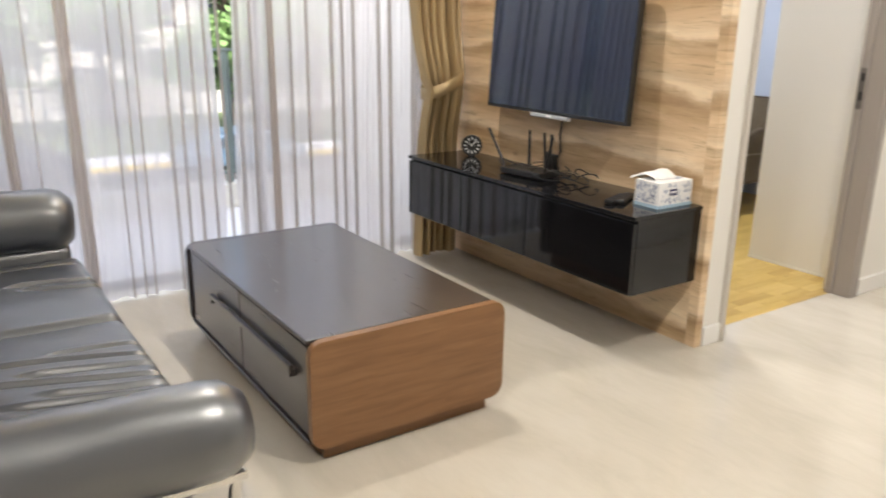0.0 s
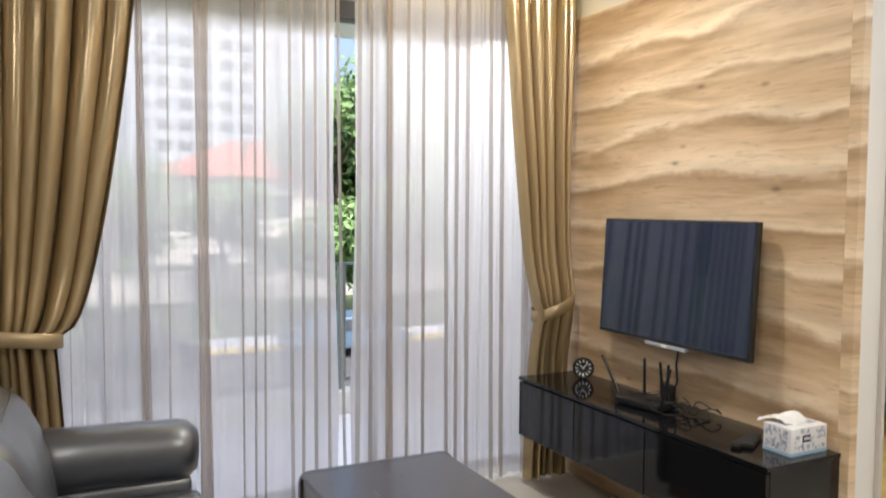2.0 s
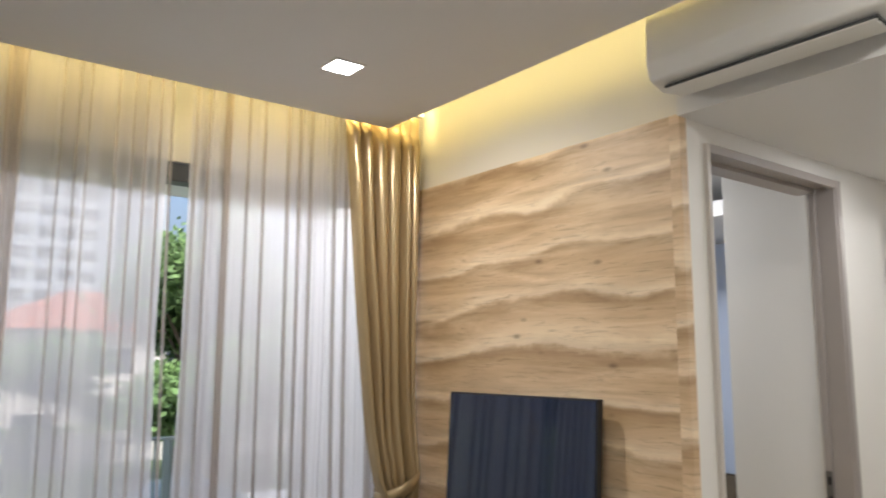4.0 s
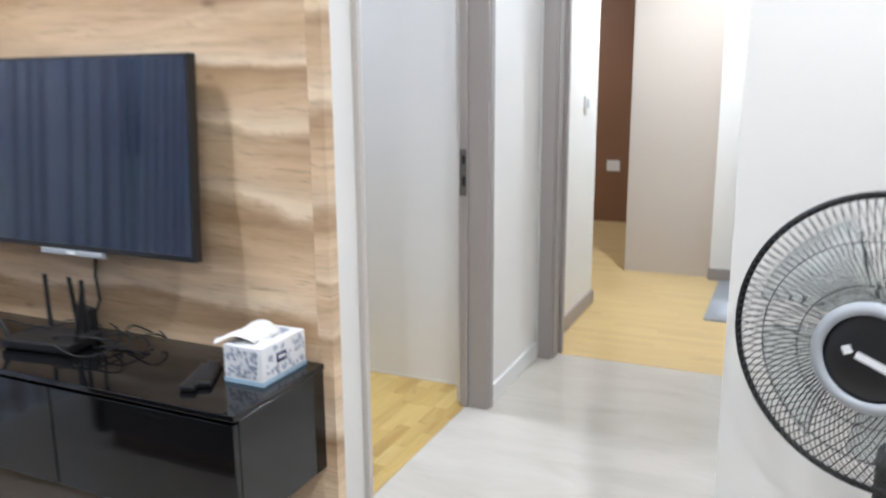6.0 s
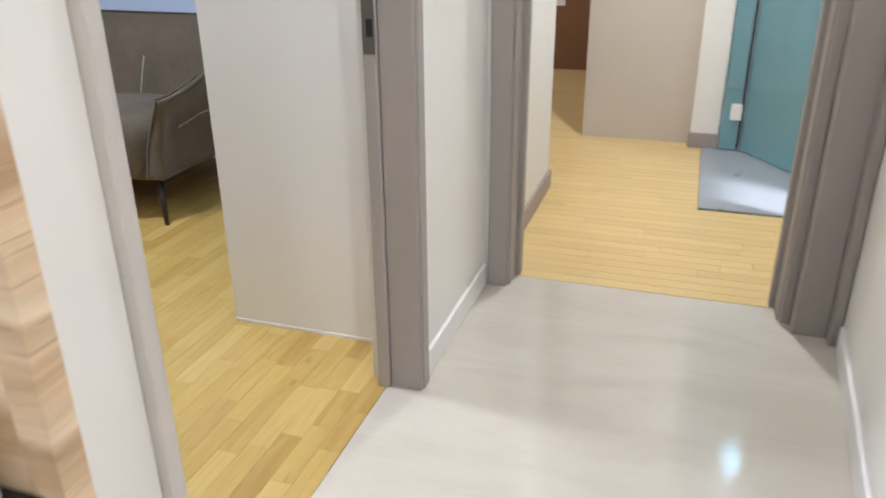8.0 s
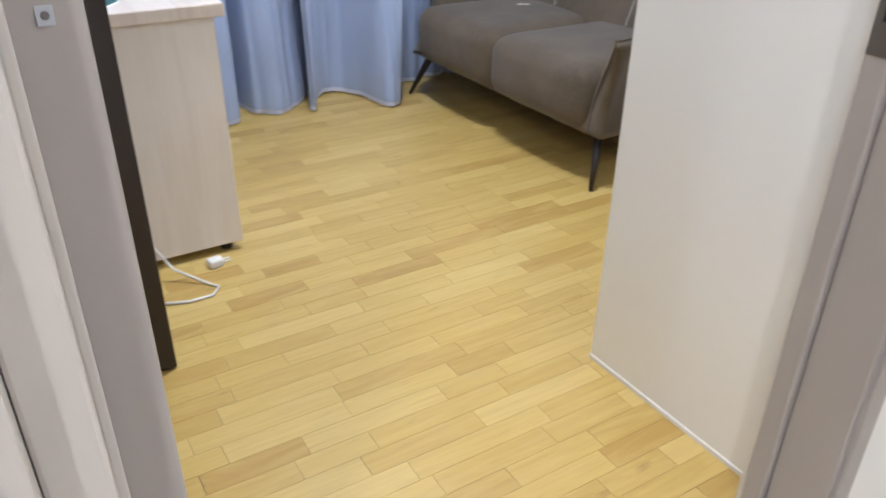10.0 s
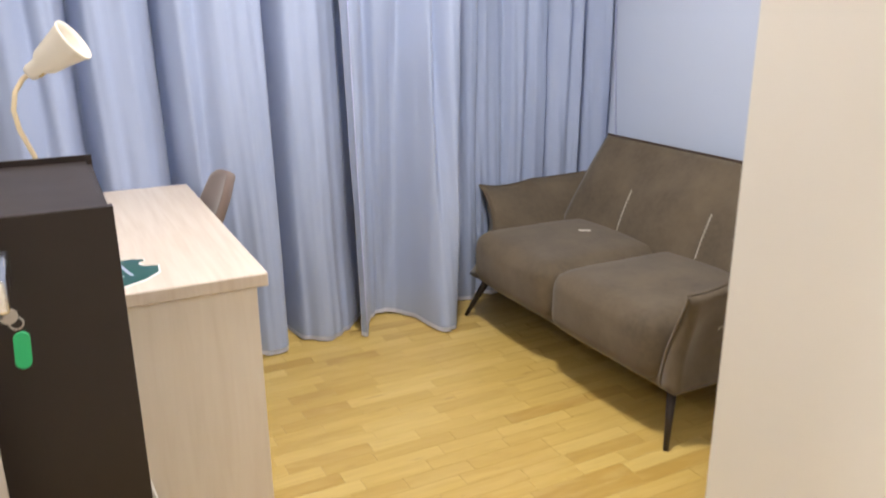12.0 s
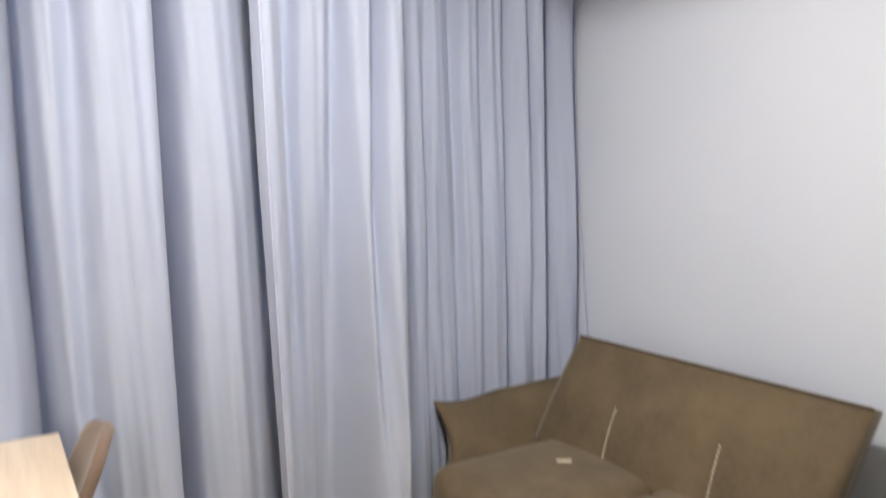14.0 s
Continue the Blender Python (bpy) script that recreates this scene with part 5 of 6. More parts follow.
for i in range(3):
    part("louvre", moved(bx((-0.014, 0.985, -0.002), (0.014, 1.72, 0.002), 0.001), pose(2.255 + 0.030 * i, 0, 2.590 - 0.001 * i, 0, 25, 0)), PLASTIC, ac)

# recessed downlights
def downlight(x, y, z, square, label):
    r = root("downlight", (x, y, z), label, "downlight", "downlights")
    if square:
        fr = bx((x - 0.075, y - 0.075, z - 0.006), (x + 0.075, y + 0.075, z - 0.0005), 0.002)
        part("trim", fr, PLASTIC, r)
        part("diffuser", bx((x - 0.06, y - 0.06, z - 0.0072), (x + 0.06, y + 0.06, z - 0.0062)), GLOW, r)
    else:
        part("trim", moved(lathe([(0, -0.0005), (0.062, -0.0005), (0.062, -0.005), (0.05, -0.0065), (0, -0.0065)], 32), pose(x, y, z)), PLASTIC, r)
        part("diffuser", moved(lathe([(0, -0.0068), (0.046, -0.0068), (0.046, -0.0075), (0, -0.0075)], 32), pose(x, y, z)), GLOW, r)
downlight(1.5, 2.80, SLAB, True, "square white recessed downlight in the living ceiling")
downlight(1.5, 0.35, SLAB, True, "square white recessed downlight in the living ceiling")
downlight(-0.9, 0.35, SLAB, True, "square white recessed downlight in the living ceiling")
downlight(3.40, 1.285, FL, False, "round recessed downlight in the hall ceiling")
downlight(5.45, 1.25, FL, False, "round recessed downlight in the corridor ceiling")
downlight(7.4, 3.0, FL, False, "round recessed downlight in the bedroom ceiling")
downlight(6.9, 0.5, FL, False, "round recessed downlight in the bathroom ceiling")
# assumed housing for the added study fill light, out of view
sc = root("ceiling_lamp", (3.64, 3.30, 2.82), "round white flush ceiling lamp added out of view to light the study", "ceiling lamp")
part("housing", moved(lathe([(0, 0), (0.20, 0), (0.20, -0.012), (0, -0.012)], 40), pose(3.64, 3.30, 2.8195)), PLASTIC, sc)

# ---- study things ----
# fitted wardrobe side
wr = root("fitted_wardrobe", (4.3, 2.2, 0), "full-height white fitted wardrobe beside the study door", "wardrobe")
part("side_panel", bx((3.780, 1.935, 0.012), (3.812, 2.490, 2.8195), 0.001), WARDROBE, wr)
part("carcass", bx((3.8125, 1.992, 0.012), (5.355, 2.468, 2.8195), 0.001), WARDROBE, wr)
for i in range(3):
    x0 = 3.815 + 0.513 * i
    d = part("door", bx((x0, 2.4685, 0.03), (x0 + 0.509, 2.488, 2.80), 0.002), WARDROBE, wr)
    part("handle", tube([(x0 + 0.47, 2.489, 0.95), (x0 + 0.47, 2.512, 0.96), (x0 + 0.47, 2.512, 1.14), (x0 + 0.47, 2.489, 1.15)], 0.005, 8), STEEL, d)
part("edge_strip", bx((3.7765, 1.936, 0.0), (3.8125, 2.492, 0.0115), 0.001), PLASTIC, wr, "white strip under the panel")

# dark cabinet behind the door leaf
dc = root("dark_cabinet", (2.74, 3.2, 0), "tall espresso-brown storage cabinet behind the open door", "cabinet")
part("body", bx((2.578, 2.985, 0.0), (2.886, 3.44, 1.046), 0.002), DARKCAB, dc)
part("top", bx((2.572, 2.99, 1.0465), (2.876, 3.435, 1.054), 0.002), DARKCAB, dc)
part("front_panel", bx((2.574, 2.966, 0.004), (2.890, 2.9845, 1.058), 0.002), DARKCAB, dc)
part("back_lip", bx((2.572, 3.4405, 0.02), (2.888, 3.446, 1.066), 0.001), DARKCAB, dc)

# desk
dk = root("desk", (2.9, 4.0, 0), "pale oak laminate desk with a drawer pedestal", "desk")
part("top", bx((2.585, 3.447, 0.702), (3.250, 4.610, 0.738), 0.004), LAMTOP, dk)
part("pedestal", bx((2.60, 3.478, 0.035), (3.212, 3.90, 0.7015), 0.002), LAMINATE, dk)
part("side_panel", bx((2.60, 3.459, 0.030), (3.222, 3.4775, 0.7010), 0.001), LAMINATE, dk, "pale laminate side panel")
part("far_leg", bx((2.60, 4.565, 0.0), (3.215, 4.60, 0.7015), 0.002), LAMINATE, dk)
part("back_panel", bx((2.60, 3.9005, 0.30), (2.62, 4.5645, 0.7015)), LAMINATE, dk)
for x in (2.65, 3.18):
    for y in (3.50, 3.86):
        part("foot", moved(lathe([(0, 0), (0.018, 0), (0.018, 0.034), (0, 0.034)], 14), pose(x, y, 0)), BLACKPL, dk)
part("ring_pull", moved(tube([(0.02 * math.cos(a), 0.02 * math.sin(a), 0) for a in np.linspace(0, 6.283, 20)[:-1]], 0.004, 8, True), pose(2.862, 3.4545, 0.587, 90, 0, 0)), PLASTIC, dk, "", True)
# power lead on the floor beside the desk
pc = root("power_lead", (3.0, 3.35, 0), "white power lead with a plug lying by the desk", "cable")
part("lead", tube([(2.905, 3.452, 0.30), (2.925, 3.43, 0.20), (2.955, 3.41, 0.10), (2.99, 3.37, 0.04), (3.05, 3.32, 0.010), (3.085, 3.27, 0.006), (3.06, 3.235, 0.006), (2.99, 3.235, 0.006), (2.90, 3.27, 0.006)], 0.0038, 8), PLASTIC, pc, "", True)
pl = moved(bx((-0.022, -0.018, 0), (0.022, 0.018, 0.024), 0.005), pose(3.115, 3.398, 0.001, 0, 0, 8))
for d in (-0.008, 0.008):
    tube([(3.136, 3.398 + d, 0.012), (3.160, 3.400 + d, 0.012)], 0.0025, 6, bm=pl)
part("plug", pl, PLASTIC, pc)
# green card on the desk
cd = root("green_card", (2.9, 3.58, 0.738), "dark green shaped card with pale printing lying on the desk", "card")
pts = [(2.70, 3.705), (2.98, 3.712), (3.005, 3.700)]
pts += [(3.022 + 0.030 * math.cos(a), 3.665 + 0.030 * math.sin(a)) for a in np.linspace(2.1, 4.3, 9)]
pts += [(3.034, 3.632), (3.030, 3.580), (2.99, 3.530), (2.93, 3.495), (2.86, 3.478), (2.70, 3.470)]
part("card", prism([(x - 0.02, y) for x, y in pts], 0.7382, 0.7402), SIGNGREEN, cd)
part("border", prism([(x - 0.02 + 0.004 * (1 if x > 2.8 else -1), y + (0.004 if y > 3.6 else -0.004)) for x, y in pts], 0.7380, 0.7388), PAPER, cd, "white card border")
part("printed_title", moved(bx((-0.012, -0.055, 0), (0.012, 0.050, 0.0006)), pose(2.905, 3.625, 0.7404, 0, 0, 12)), PAPER, cd)
part("printed_line", moved(bx((-0.004, -0.06, 0), (0.004, 0.06, 0.0003)), pose(2.935, 3.63, 0.7404, 0, 0, 12)), INKGREY, cd)
part("printed_leaf", prism([(2.83, 3.51), (2.87, 3.525), (2.91, 3.56), (2.88, 3.565), (2.845, 3.55)], 0.7404, 0.741), LIME, cd)

# gooseneck desk lamp behind the cabinet
dlp = root("desk_lamp", (2.73, 3.9, 0.738), "cream gooseneck desk lamp with a conical shade on the desk", "desk lamp")
part("base", moved(lathe([(0, 0), (0.07, 0), (0.072, 0.006), (0.05, 0.016), (0.012, 0.024), (0, 0.024)], 32), pose(2.79, 3.9, 0.738)), CREAM, dlp, "", True)
part("gooseneck", tube([(2.79, 3.9, 0.75), (2.786, 3.9, 0.90), (2.772, 3.9, 1.0), (2.748, 3.9, 1.07), (2.742, 3.9, 1.12), (2.752, 3.9, 1.165), (2.774, 3.9, 1.197), (2.795, 3.9, 1.212)], 0.0065, 10), CREAMPOLE, dlp, "", True)
SM = Matrix.Translation((2.790, 3.9, 1.208)) @ Vector((-0.115, 0.045, -0.085)).to_track_quat("Z", "Y").to_matrix().to_4x4()
sh = part("shade", moved(spot_head(1.15), SM), CREAM, dlp, "cream conical shade with vent slots", True)
part("bulb", moved(lathe([(0, -0.055), (0.02, -0.055), (0.03, -0.085), (0.026, -0.105), (0, -0.115)], 20), SM), PAPER, dlp, "white bulb", True)
for k in range(3):
    a = radians(-120 + 26 * k)
    part("vent_slot", moved(bx((-0.0016, -0.0010, -0.009), (0.0016, 0.0010, 0.009)), SM @ Matrix.Translation((0.0225 * math.cos(a), 0.0225 * math.sin(a), -0.026)) @ Matrix.Rotation(a + math.pi / 2, 4, "Z")), GROOVE, sh)

# chair tucked in at the desk
ch = root("desk_chair", (3.25, 4.30, 0), "taupe upholstered chair tucked under the desk", "chair")
def chair_back(u, v):
    a = (u - 0.5) * 1.9
    w = 0.20 - 0.05 * v ** 3
    return (3.135 + 0.165 * v + 0.09 * math.cos(a) - 0.03, 4.285 + w * math.sin(a), 0.44 + 0.385 * v - 0.05 * (2 * u - 1) ** 4 * v)
part("backrest", sheet(chair_back, 20, 16, 0.030), FABRIC, ch, "curved upholstered backrest", True)
part("seat", cushion((2.93, 4.09, 0.41), (3.34, 4.48, 0.47), 0.02, 6), FABRIC, ch, "", True)
for x in (2.97, 3.30):
    for y in (4.12, 4.45):
        part("leg", tube([(x, y, 0.415), (x + (0.03 if x > 3.1 else -0.02), y, 0.0)], 0.011, 8), BLACKPL, ch)

# suede sofa
ss = root("suede_sofa", (4.9, 3.9, 0), "brown suede two-seat sofa with flared arms and dark tapered legs", "sofa")
def soft_block(x0, y0, z0, x1, y1, z1, r, puff, seed):
    b = cushion((x0, y0, z0), (x1, y1, z1), puff, 9)
    for v_ in b.verts:
        v_.co += 0.004 * noise.noise_vector(v_.co * 5 + Vector((seed, 0, 0)))
    return b
part("base_frame", bx((4.45, 3.30, 0.185), (5.24, 4.50, 0.27), 0.02, 3), SUEDE, ss)
for y0, y1, s in ((3.315, 3.885, 0.0), (3.89, 4.47, 4.0)):
    c = soft_block(4.405, y0, 0.195, 5.03, y1, 0.430, 0.05, 0.022, s)
    part("seat_cushion", c, SUEDE, ss, "soft brown suede seat cushion", True)
part("seat_tag", moved(bx((-0.026, -0.011, 0), (0.026, 0.011, 0.0015), 0.0005), pose(4.80, 4.18, 0.4525, 0, 0, -35)), THREAD, ss)
def back_cushion(u, v, t):
    y = 3.335 + 1.19 * u
    z = 0.40 + 0.385 * v - 0.02 * (2 * u - 1) ** 2 * 0
    x = 4.93 + 0.26 * v - 0.035 * math.sin(math.pi * v) * (1 - (2 * u - 1) ** 6) - 0.010 * math.cos(2 * math.pi * u * 2) * math.sin(math.pi * v)
    return Vector((x, y + (0.015 * (2 * u - 1)) * v, z))
b = bmesh.new()
NU, NV = 44, 18
front = [[b.verts.new(back_cushion(i / NU, j / NV, 0)) for j in range(NV + 1)] for i in range(NU + 1)]
back = [[b.verts.new(back_cushion(i / NU, j / NV, 0) + Vector((0.055 + 0.05 * (1 - j / NV), 0, -0.012))) for j in range(NV + 1)] for i in range(NU + 1)]
for i in range(NU):
    for j in range(NV):
        b.faces.new((front[i][j], front[i + 1][j], front[i + 1][j + 1], front[i][j + 1]))
        b.faces.new((back[i][j + 1], back[i + 1][j + 1], back[i + 1][j], back[i][j]))
    b.faces.new((front[i][NV], front[i + 1][NV], back[i + 1][NV], back[i][NV]))
    b.faces.new((back[i][0], back[i + 1][0], front[i + 1][0], front[i][0]))
for j in range(NV):
    b.faces.new((front[0][j], front[0][j + 1], back[0][j + 1], back[0][j]))
    b.faces.new((back[NU][j], back[NU][j + 1], front[NU][j + 1], front[NU][j]))
bk = part("backrest", b, SUEDE, ss, "leaning suede backrest", True)
part("piping", tube([tuple(back_cushion(u, 1.0, 0) + Vector((0.003, 0, 0.003))) for u in np.linspace(0, 1, 40)], 0.0055, 8), painted("dark_piping", (0.05, 0.03, 0.022), 0.7), bk, "dark brown piping", True)
for u in (0.70, 0.315):
    st = bmesh.new()
    for k in range(22):
        p = back_cushion(u + 0.0012 * k / 2 * 0 - 0.02 * (1 - k / 22), 0.12 + 0.42 * k / 22, 0)
        d = 0.004 if k % 2 else -0.004
        tube([(p.x - 0.003, p.y - d, p.z - 0.004), (p.x - 0.004, p.y + d, p.z + 0.004)], 0.0016, 5, bm=st)
    part("stitching", st, THREAD, bk, "pale decorative zigzag stitching")
def arm(sign, y_in, y_out, fwd, rise, back_rise):
    """A flared arm: a bent pad that leans outward towards its top."""
    def f(u, v):
        x = 4.44 + 0.74 * u
        z = 0.20 + (0.335 - 0.006 * math.sin(math.pi * u) + rise * (1 - u) ** 6 + back_rise * min(1, u / 0.42) ** 1.4) * v
        lean = (y_out - y_in) * v ** 1.6
        x += fwd * v * (1 - u) + 0.03 * v * u - 0.05 * (1 - u) ** 3 * v ** 4
        x += (0.035 if sign > 0 else 0.0) * math.sin(math.pi * v) * (1 - u) ** 3
        return Vector((x, y_in + lean - sign * 0.046 * math.sin(math.pi * v) * min(1, 6 * u + 0.3), z))
    bb = bmesh.new()
    nu, nv = 24, 16
    T = 0.075
    inn = [[bb.verts.new(f(i / nu, j / nv)) for j in range(nv + 1)] for i in range(nu + 1)]
    out = [[bb.verts.new(f(i / nu, j / nv) + Vector((0, sign * T * (0.25 + 0.75 * (1 - (j / nv) ** 3)), -0.01 * (j / nv)))) for j in range(nv + 1)] for i in range(nu + 1)]
    for i in range(nu):
        for j in range(nv):
            bb.faces.new((inn[i][j], inn[i + 1][j], inn[i + 1][j + 1], inn[i][j + 1]))
            bb.faces.new((out[i][j + 1], out[i + 1][j + 1], out[i + 1][j], out[i][j]))
        bb.faces.new((inn[i][nv], inn[i + 1][nv], out[i + 1][nv], out[i][nv]))
        bb.faces.new((out[i][0], out[i + 1][0], inn[i + 1][0], inn[i][0]))
    for j in range(nv):
        bb.faces.new((inn[0][j], inn[0][j + 1], out[0][j + 1], out[0][j]))
        bb.faces.new((out[nu][j], out[nu][j + 1], inn[nu][j + 1], inn[nu][j]))
    o = part("arm", bb, SUEDE, ss, "flared suede arm", True)
    part("piping", tube([tuple(f(u, 1.0) + Vector((-0.001, 0, 0.002))) for u in np.linspace(0, 1, 24)] , 0.004, 6), SUEDE, o, "", True)
    part("front_piping", tube([tuple(f(0, v) + Vector((-0.003, sign * 0.01, 0))) for v in np.linspace(0.02, 1, 16)], 0.0045, 6), SUEDE, o, "", True)
    if sign < 0:
        sb = bmesh.new()
        for k in range(24):
            p = f(0.22 + 0.5 * k / 24, 0.52) + Vector((0, -T * 0.92 - 0.003, 0))
            d = 0.0035 if k % 2 else -0.0035
            tube([(p.x - 0.004, p.y, p.z + d), (p.x + 0.004, p.y, p.z - d)], 0.0014, 5, bm=sb)
        part("stitching", sb, THREAD, o, "pale decorative stitching")
arm(1, 4.475, 4.69, 0.19, 0.040, 0.045)
arm(-1, 3.305, 3.19, 0.025, 0.015, 0.08)
for x, y, dx, dy in ((4.50, 3.30, -0.065, -0.06), (4.50, 4.47, -0.075, 0.08), (5.18, 3.32, 0.05, -0.05), (5.18, 4.45, 0.05, 0.06)):
    part("leg", tube([(x, y, 0.20), (x + dx, y + dy, 0.0)], lambda s: 0.019 - 0.010 * s, 10), DARKCAB, ss, "dark tapered leg", True)

# ---- blue curtain ----
def fold_line(knots, u):
    """A smooth line through knots of (x, y), at a share u of the way."""
    k = len(knots) - 1
    i = min(int(u * k), k - 1)
    t = u * k - i
    p = [knots[max(0, min(k, i + d))] for d in (-1, 0, 1, 2)]
    return [0.5 * (2 * b + (c - a) * t + (2 * a - 5 * b + 4 * c - d) * t * t + (3 * b - a - 3 * c + d) * t ** 3) for a, b, c, d in zip(*p)]


def blue_curtain(top, hem, seed, label, hem_z=0.026):
    """Cloth hung between a folded line at the rail and another at the hem."""
    x0, x1, ym = top[0][0], top[-1][0], top[len(top) // 2][1]
    r = root("blue_curtain", ((x0 + x1) / 2, ym, 0.02), label, "curtain", "blue curtains")
    def shape(u, v, extra):
        low = (1 - v) ** 1.7
        a, b = fold_line(top, u), fold_line(hem, u)
        x, y = a[0] + (b[0] - a[0]) * low, a[1] + (b[1] - a[1]) * low
        tight = 1 - 0.25 * max(0, v - 0.8) / 0.2
        y = ym + (y - ym) * tight
        y += 0.030 * noise.noise(Vector((x * 15, v * 0.9, seed))) + 0.014 * noise.noise(Vector((x * 31 + 3 * v, v * 1.2, seed + 2)))
        z = hem_z - extra + (2.80 - hem_z + extra) * v
        x += 0.010 * noise.noise(Vector((x * 4, z * 1.1, seed + 5)))
        y += 0.012 * noise.noise(Vector((x * 9, z * 1.5, seed))) + 0.006 * noise.noise(Vector((x * 16, z * 4.5, seed + 9))) * low
        return (x, y, z + 0.010 * abs(noise.noise(Vector((x * 6, seed, 0)))) * (1 - v) ** 8)
    n = (len(top) - 1) * 12
    part("cloth", sheet(lambda u, v: shape(u, v, 0.0), n, 48), BLUECLOTH, r, "", True)
    def back(u, v):
        p = shape(u, v, 0.020)
        return (p[0], p[1] + 0.004, p[2])
    part("lining", sheet(back, n, 48), LINING, r, "white lining showing at the hem", True)
    return r


blue_curtain([(2.62, 4.72), (2.72, 4.62), (2.80, 4.65), (2.88, 4.61), (2.93, 4.76), (2.975, 4.66), (3.05, 4.62), (3.13, 4.615), (3.175, 4.70), (3.20, 4.79), (3.225, 4.69), (3.29, 4.62), (3.345, 4.675), (3.40, 4.62), (3.50, 4.595), (3.575, 4.63), (3.605, 4.74), (3.615, 4.81)],
             [(2.62, 4.72), (2.72, 4.60), (2.80, 4.65), (2.88, 4.60), (2.93, 4.76), (2.98, 4.65), (3.06, 4.60), (3.15, 4.61), (3.195, 4.72), (3.225, 4.80), (3.25, 4.70), (3.31, 4.60), (3.36, 4.63), (3.42, 4.565), (3.50, 4.535), (3.573, 4.54), (3.605, 4.66), (3.63, 4.80)],
             2, "long blue blackout curtain drawn behind the desk")
blue_curtain([(3.603, 4.81), (3.625, 4.72), (3.66, 4.63), (3.72, 4.60), (3.79, 4.62), (3.85, 4.68), (3.89, 4.74), (3.95, 4.74)],
             [(3.632, 4.81), (3.646, 4.714), (3.670, 4.615), (3.742, 4.56), (3.82, 4.585), (3.91, 4.665), (3.96, 4.74), (4.00, 4.78)],
             5, "long blue blackout curtain drawn closed")
cu = blue_curtain([(3.848, 4.53), (3.866, 4.495), (3.93, 4.50), (3.985, 4.60), (4.03, 4.52), (4.09, 4.50), (4.14, 4.60), (4.185, 4.52), (4.24, 4.495), (4.285, 4.61), (4.33, 4.52), (4.385, 4.54), (4.415, 4.65), (4.42, 4.74)],
                  [(3.905, 4.54), (3.918, 4.507), (3.945, 4.56), (3.985, 4.66), (4.04, 4.73), (4.09, 4.725), (4.145, 4.705), (4.195, 4.62), (4.212, 4.50), (4.235, 4.415), (4.29, 4.395), (4.32, 4.44), (4.36, 4.60), (4.40, 4.74)],
                  11, "overlapping blue blackout curtain panel with a pale edge")
part("leading_edge", tube([(3.862 + 0.052 * (1 - s) ** 1.7, 4.488 + 0.010 * (1 - s), 0.03 + 2.75 * s) for s in np.linspace(0, 1, 30)], 0.0026, 6), EDGEBLUE, cu, "pale lilac lining along the leading edge", True)
DFOLDS = [(4.34, 4.79), (4.40, 4.755), (4.47, 4.715), (4.545, 4.72), (4.585, 4.755), (4.625, 4.722), (4.69, 4.735), (4.725, 4.77), (4.76, 4.728), (4.815, 4.715), (4.85, 4.748), (4.88, 4.722), (4.935, 4.728), (4.965, 4.768), (5.0, 4.725), (5.05, 4.715), (5.085, 4.75), (5.115, 4.722), (5.15, 4.73), (5.166, 4.84), (5.190, 4.845), (5.205, 4.745), (5.255, 4.72), (5.31, 4.735), (5.335, 4.79)]
blue_curtain(DFOLDS, [(x + 0.012 * math.sin(31 * x), y - 0.018 * math.sin(17 * x) ** 2) for x, y in DFOLDS], 7, "long blue blackout curtain gathered behind the sofa")
ctk = root("curtain_rail", (4.0, 4.62, 2.8), "white curtain rail under the study ceiling", "curtain track")
part("rail", bx((2.60, 4.50, 2.803), (5.33, 4.83, 2.8195), 0.003), PLASTIC, ctk)
cordm = root("draw_string", (5.345, 4.72, 1.5), "thin blue curtain draw cord hanging in the corner", "cord")
part("cord", tube([(5.345, 4.74, 2.802), (5.345, 4.74, 1.6), (5.341, 4.68, 0.9), (5.347, 4.64, 0.55)], 0.0026, 6), EDGEBLUE, cordm, "", True)

# ---- parquet, strip by strip ----
rnd = random.Random(12)
W = 0.060
lengths = (0.17, 0.22, 0.28, 0.34)
strip_meshes = []
for L in lengths:
    b = bmesh.new()
    e = 0.0005
    vs = [b.verts.new(p) for p in ((0.0003, 0.0003, -0.010), (L - 0.0003, 0.0003, -0.010), (L - 0.0003, W - 0.0003, -0.010), (0.0003, W - 0.0003, -0.010),
                                   (0.0003, 0.0003, -0.0004), (L - 0.0003, 0.0003, -0.0004), (L - 0.0003, W - 0.0003, -0.0004), (0.0003, W - 0.0003, -0.0004),
                                   (e + 0.0003, e + 0.0003, 0), (L - e - 0.0003, e + 0.0003, 0), (L - e - 0.0003, W - e - 0.0003, 0), (e + 0.0003, W - e - 0.0003, 0))]
    for lo in (0, 4):
        for k in range(4):
            j = (k + 1) % 4
            b.faces.new((vs[lo + k], vs[lo + j], vs[lo + 4 + j], vs[lo + 4 + k]))
    b.faces.new(vs[8:12])
    strip_meshes.append(mesh_of("parquet_strip", b, STRIP))
pq = root("floor_study", (3.9, 3.2, 0), "honey-coloured staggered strip parquet in the study", "floor", kind="structure")
far_v, far_f = [], []
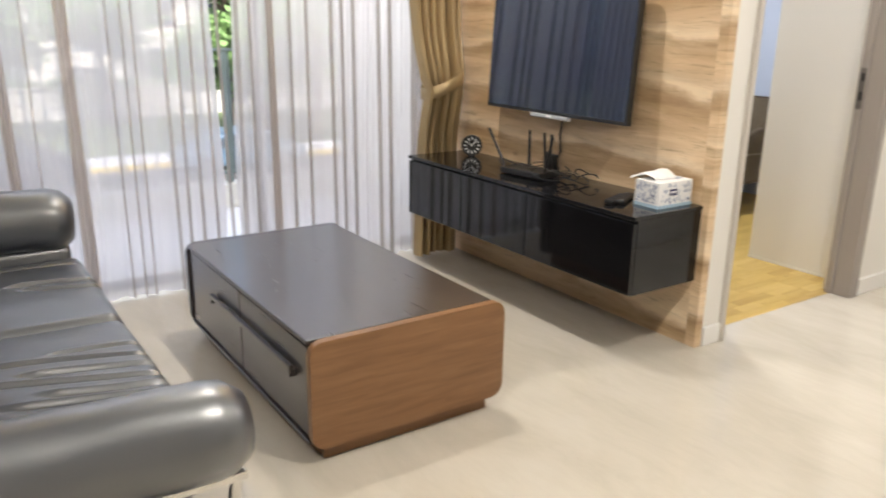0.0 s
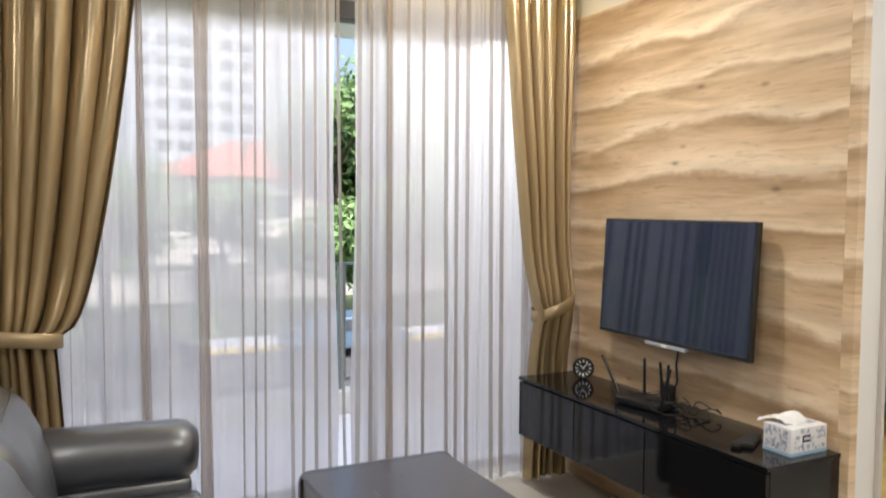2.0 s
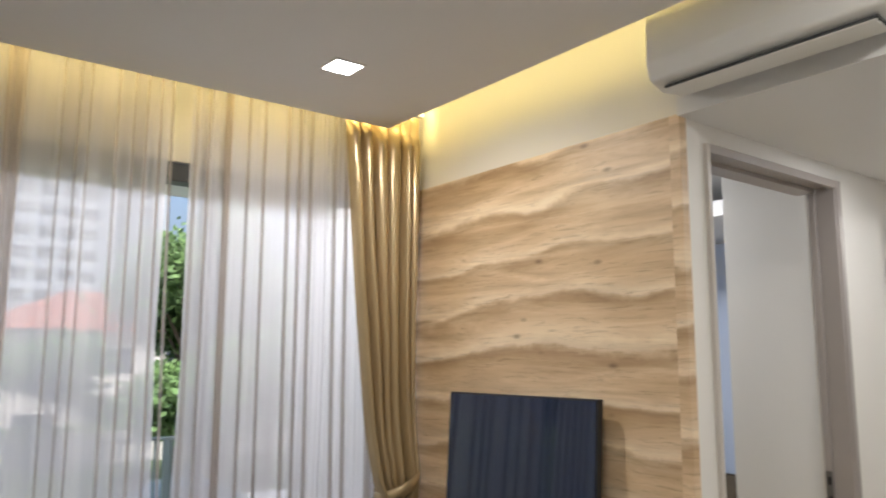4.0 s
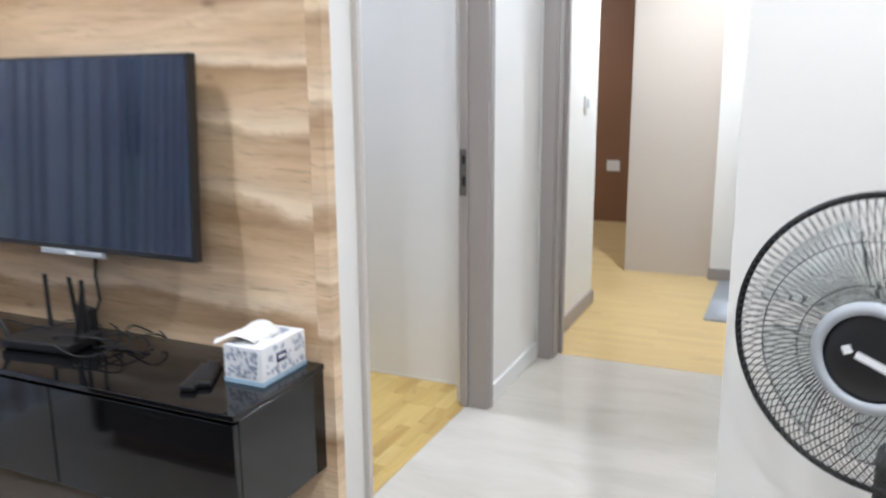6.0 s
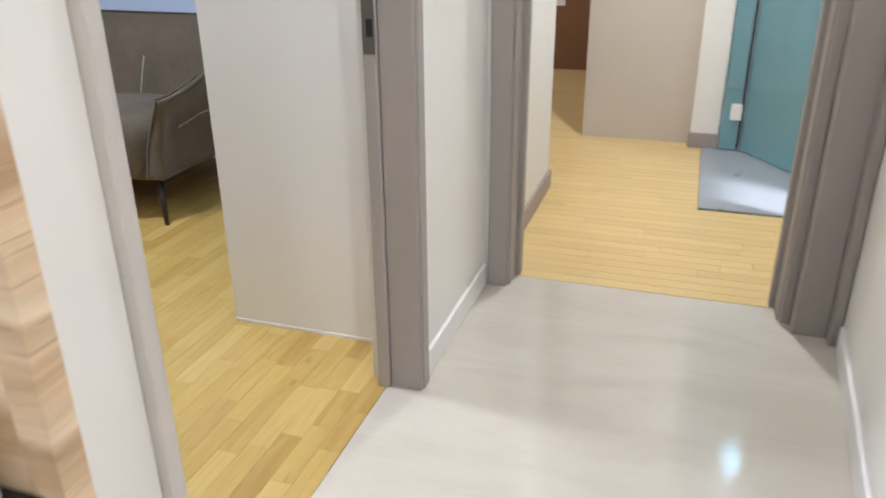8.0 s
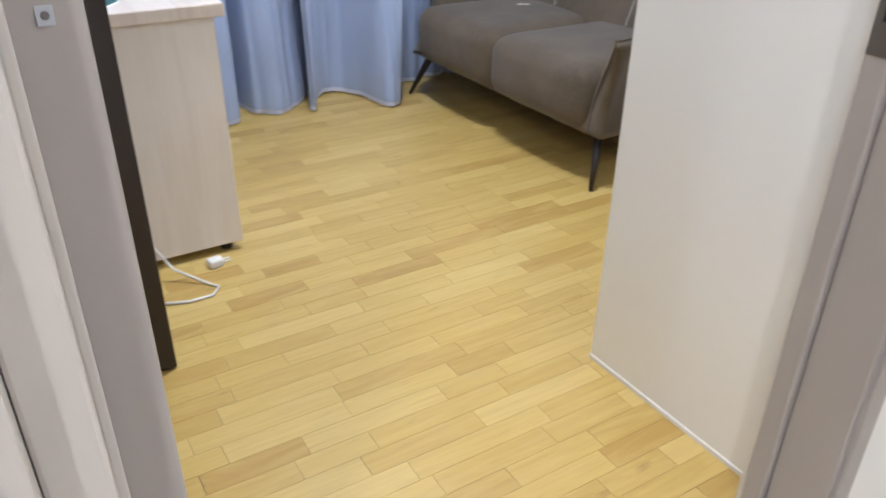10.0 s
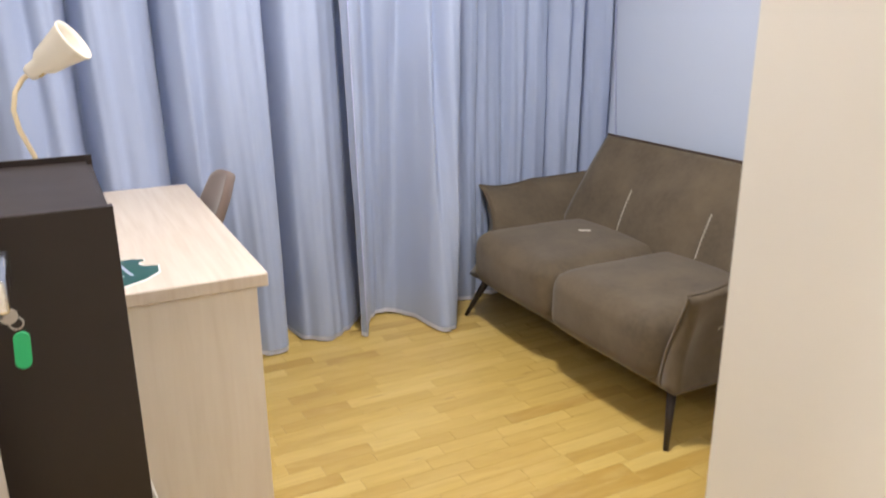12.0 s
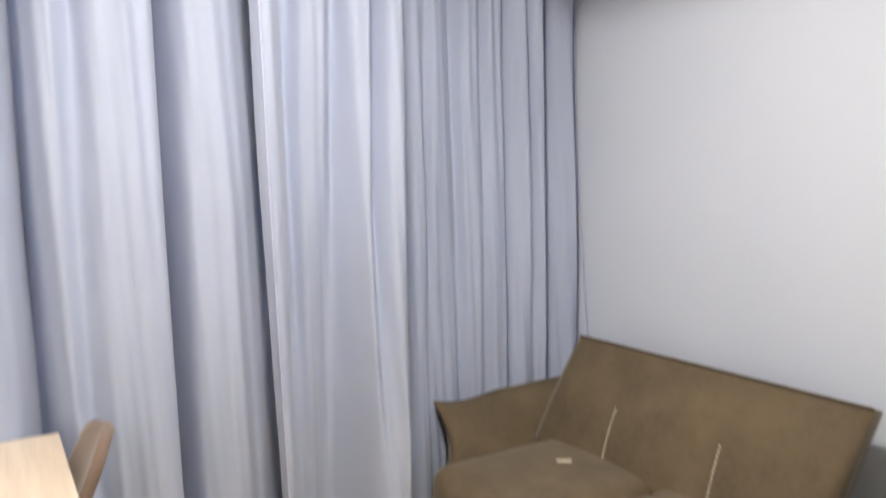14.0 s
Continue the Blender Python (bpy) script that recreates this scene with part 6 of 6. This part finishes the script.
def far_strip(x0, x1, y0, y1):
    k, g, e = len(far_v), 0.0003, 0.0005
    far_v.extend([(x0 + g, y0 + g, -0.008), (x1 - g, y0 + g, -0.008), (x1 - g, y1 - g, -0.008), (x0 + g, y1 - g, -0.008),
                  (x0 + g + e, y0 + g + e, 0), (x1 - g - e, y0 + g + e, 0), (x1 - g - e, y1 - g - e, 0), (x0 + g + e, y1 - g - e, 0)])
    far_f.extend([(k + a, k + (a + 1) % 4, k + 4 + (a + 1) % 4, k + 4 + a) for a in range(4)])
    far_f.append((k + 4, k + 5, k + 6, k + 7))
y, count = 1.874, 0
while y < 4.86:
    x = 2.562 - rnd.random() * 0.3
    while x < 5.36:
        i = rnd.randrange(4)
        L = lengths[i]
        x1 = x + L
        if x >= 2.56 and x1 < 4.75 and y < 4.45 and count < 300 and (x < 4.35 or y < 2.6):
            ob = new("parquet_strip", strip_meshes[i])
            ob.parent = pq
            ob.location = (x - 3.9, y - 3.2, 0)
            count += 1
        elif min(x1, 5.358) - max(x, 2.562) > 0.01:
            far_strip(max(x, 2.562), min(x1, 5.358), y, min(y + W, 4.858))
        x = x1
    y += W
me = bpy.data.meshes.new("parquet_rest")
me.from_pydata(far_v, [], far_f)
me.materials.append(STRIPS)
ob = new("parquet_rest", me)
ob.parent = pq
ob.matrix_parent_inverse = Matrix.Translation((-3.9, -3.2, 0))
tagged(ob, "more honey parquet strips by the walls", kind="stuff")
far_v, far_f = [], []
x = 4.388
while x < 8.5:
    y = 0.30 - rnd.random() * 0.3
    while y < 4.9:
        L = lengths[rnd.randrange(4)] * 1.8
        a, c = max(y, 0.30), min(y + L, 4.9)
        if x >= 5.24:
            a = max(a, 1.062)
        if x < 5.5:
            c = min(c, 1.9)
        if c - a > 0.01:
            far_strip(x, min(x + W, 8.5), a, c)
        y += L
    x += W
cq = root("floor_corridor", (6, 1.5, 0), "honey strip parquet of the corridor and bedroom", "floor", kind="structure")
me = bpy.data.meshes.new("corridor_parquet")
me.from_pydata(far_v, [], far_f)
me.materials.append(STRIPSY)
ob = new("corridor_parquet", me)
ob.parent = cq
ob.matrix_parent_inverse = Matrix.Translation((-6, -1.5, 0))
tagged(ob, "honey parquet strips of the corridor", kind="stuff")
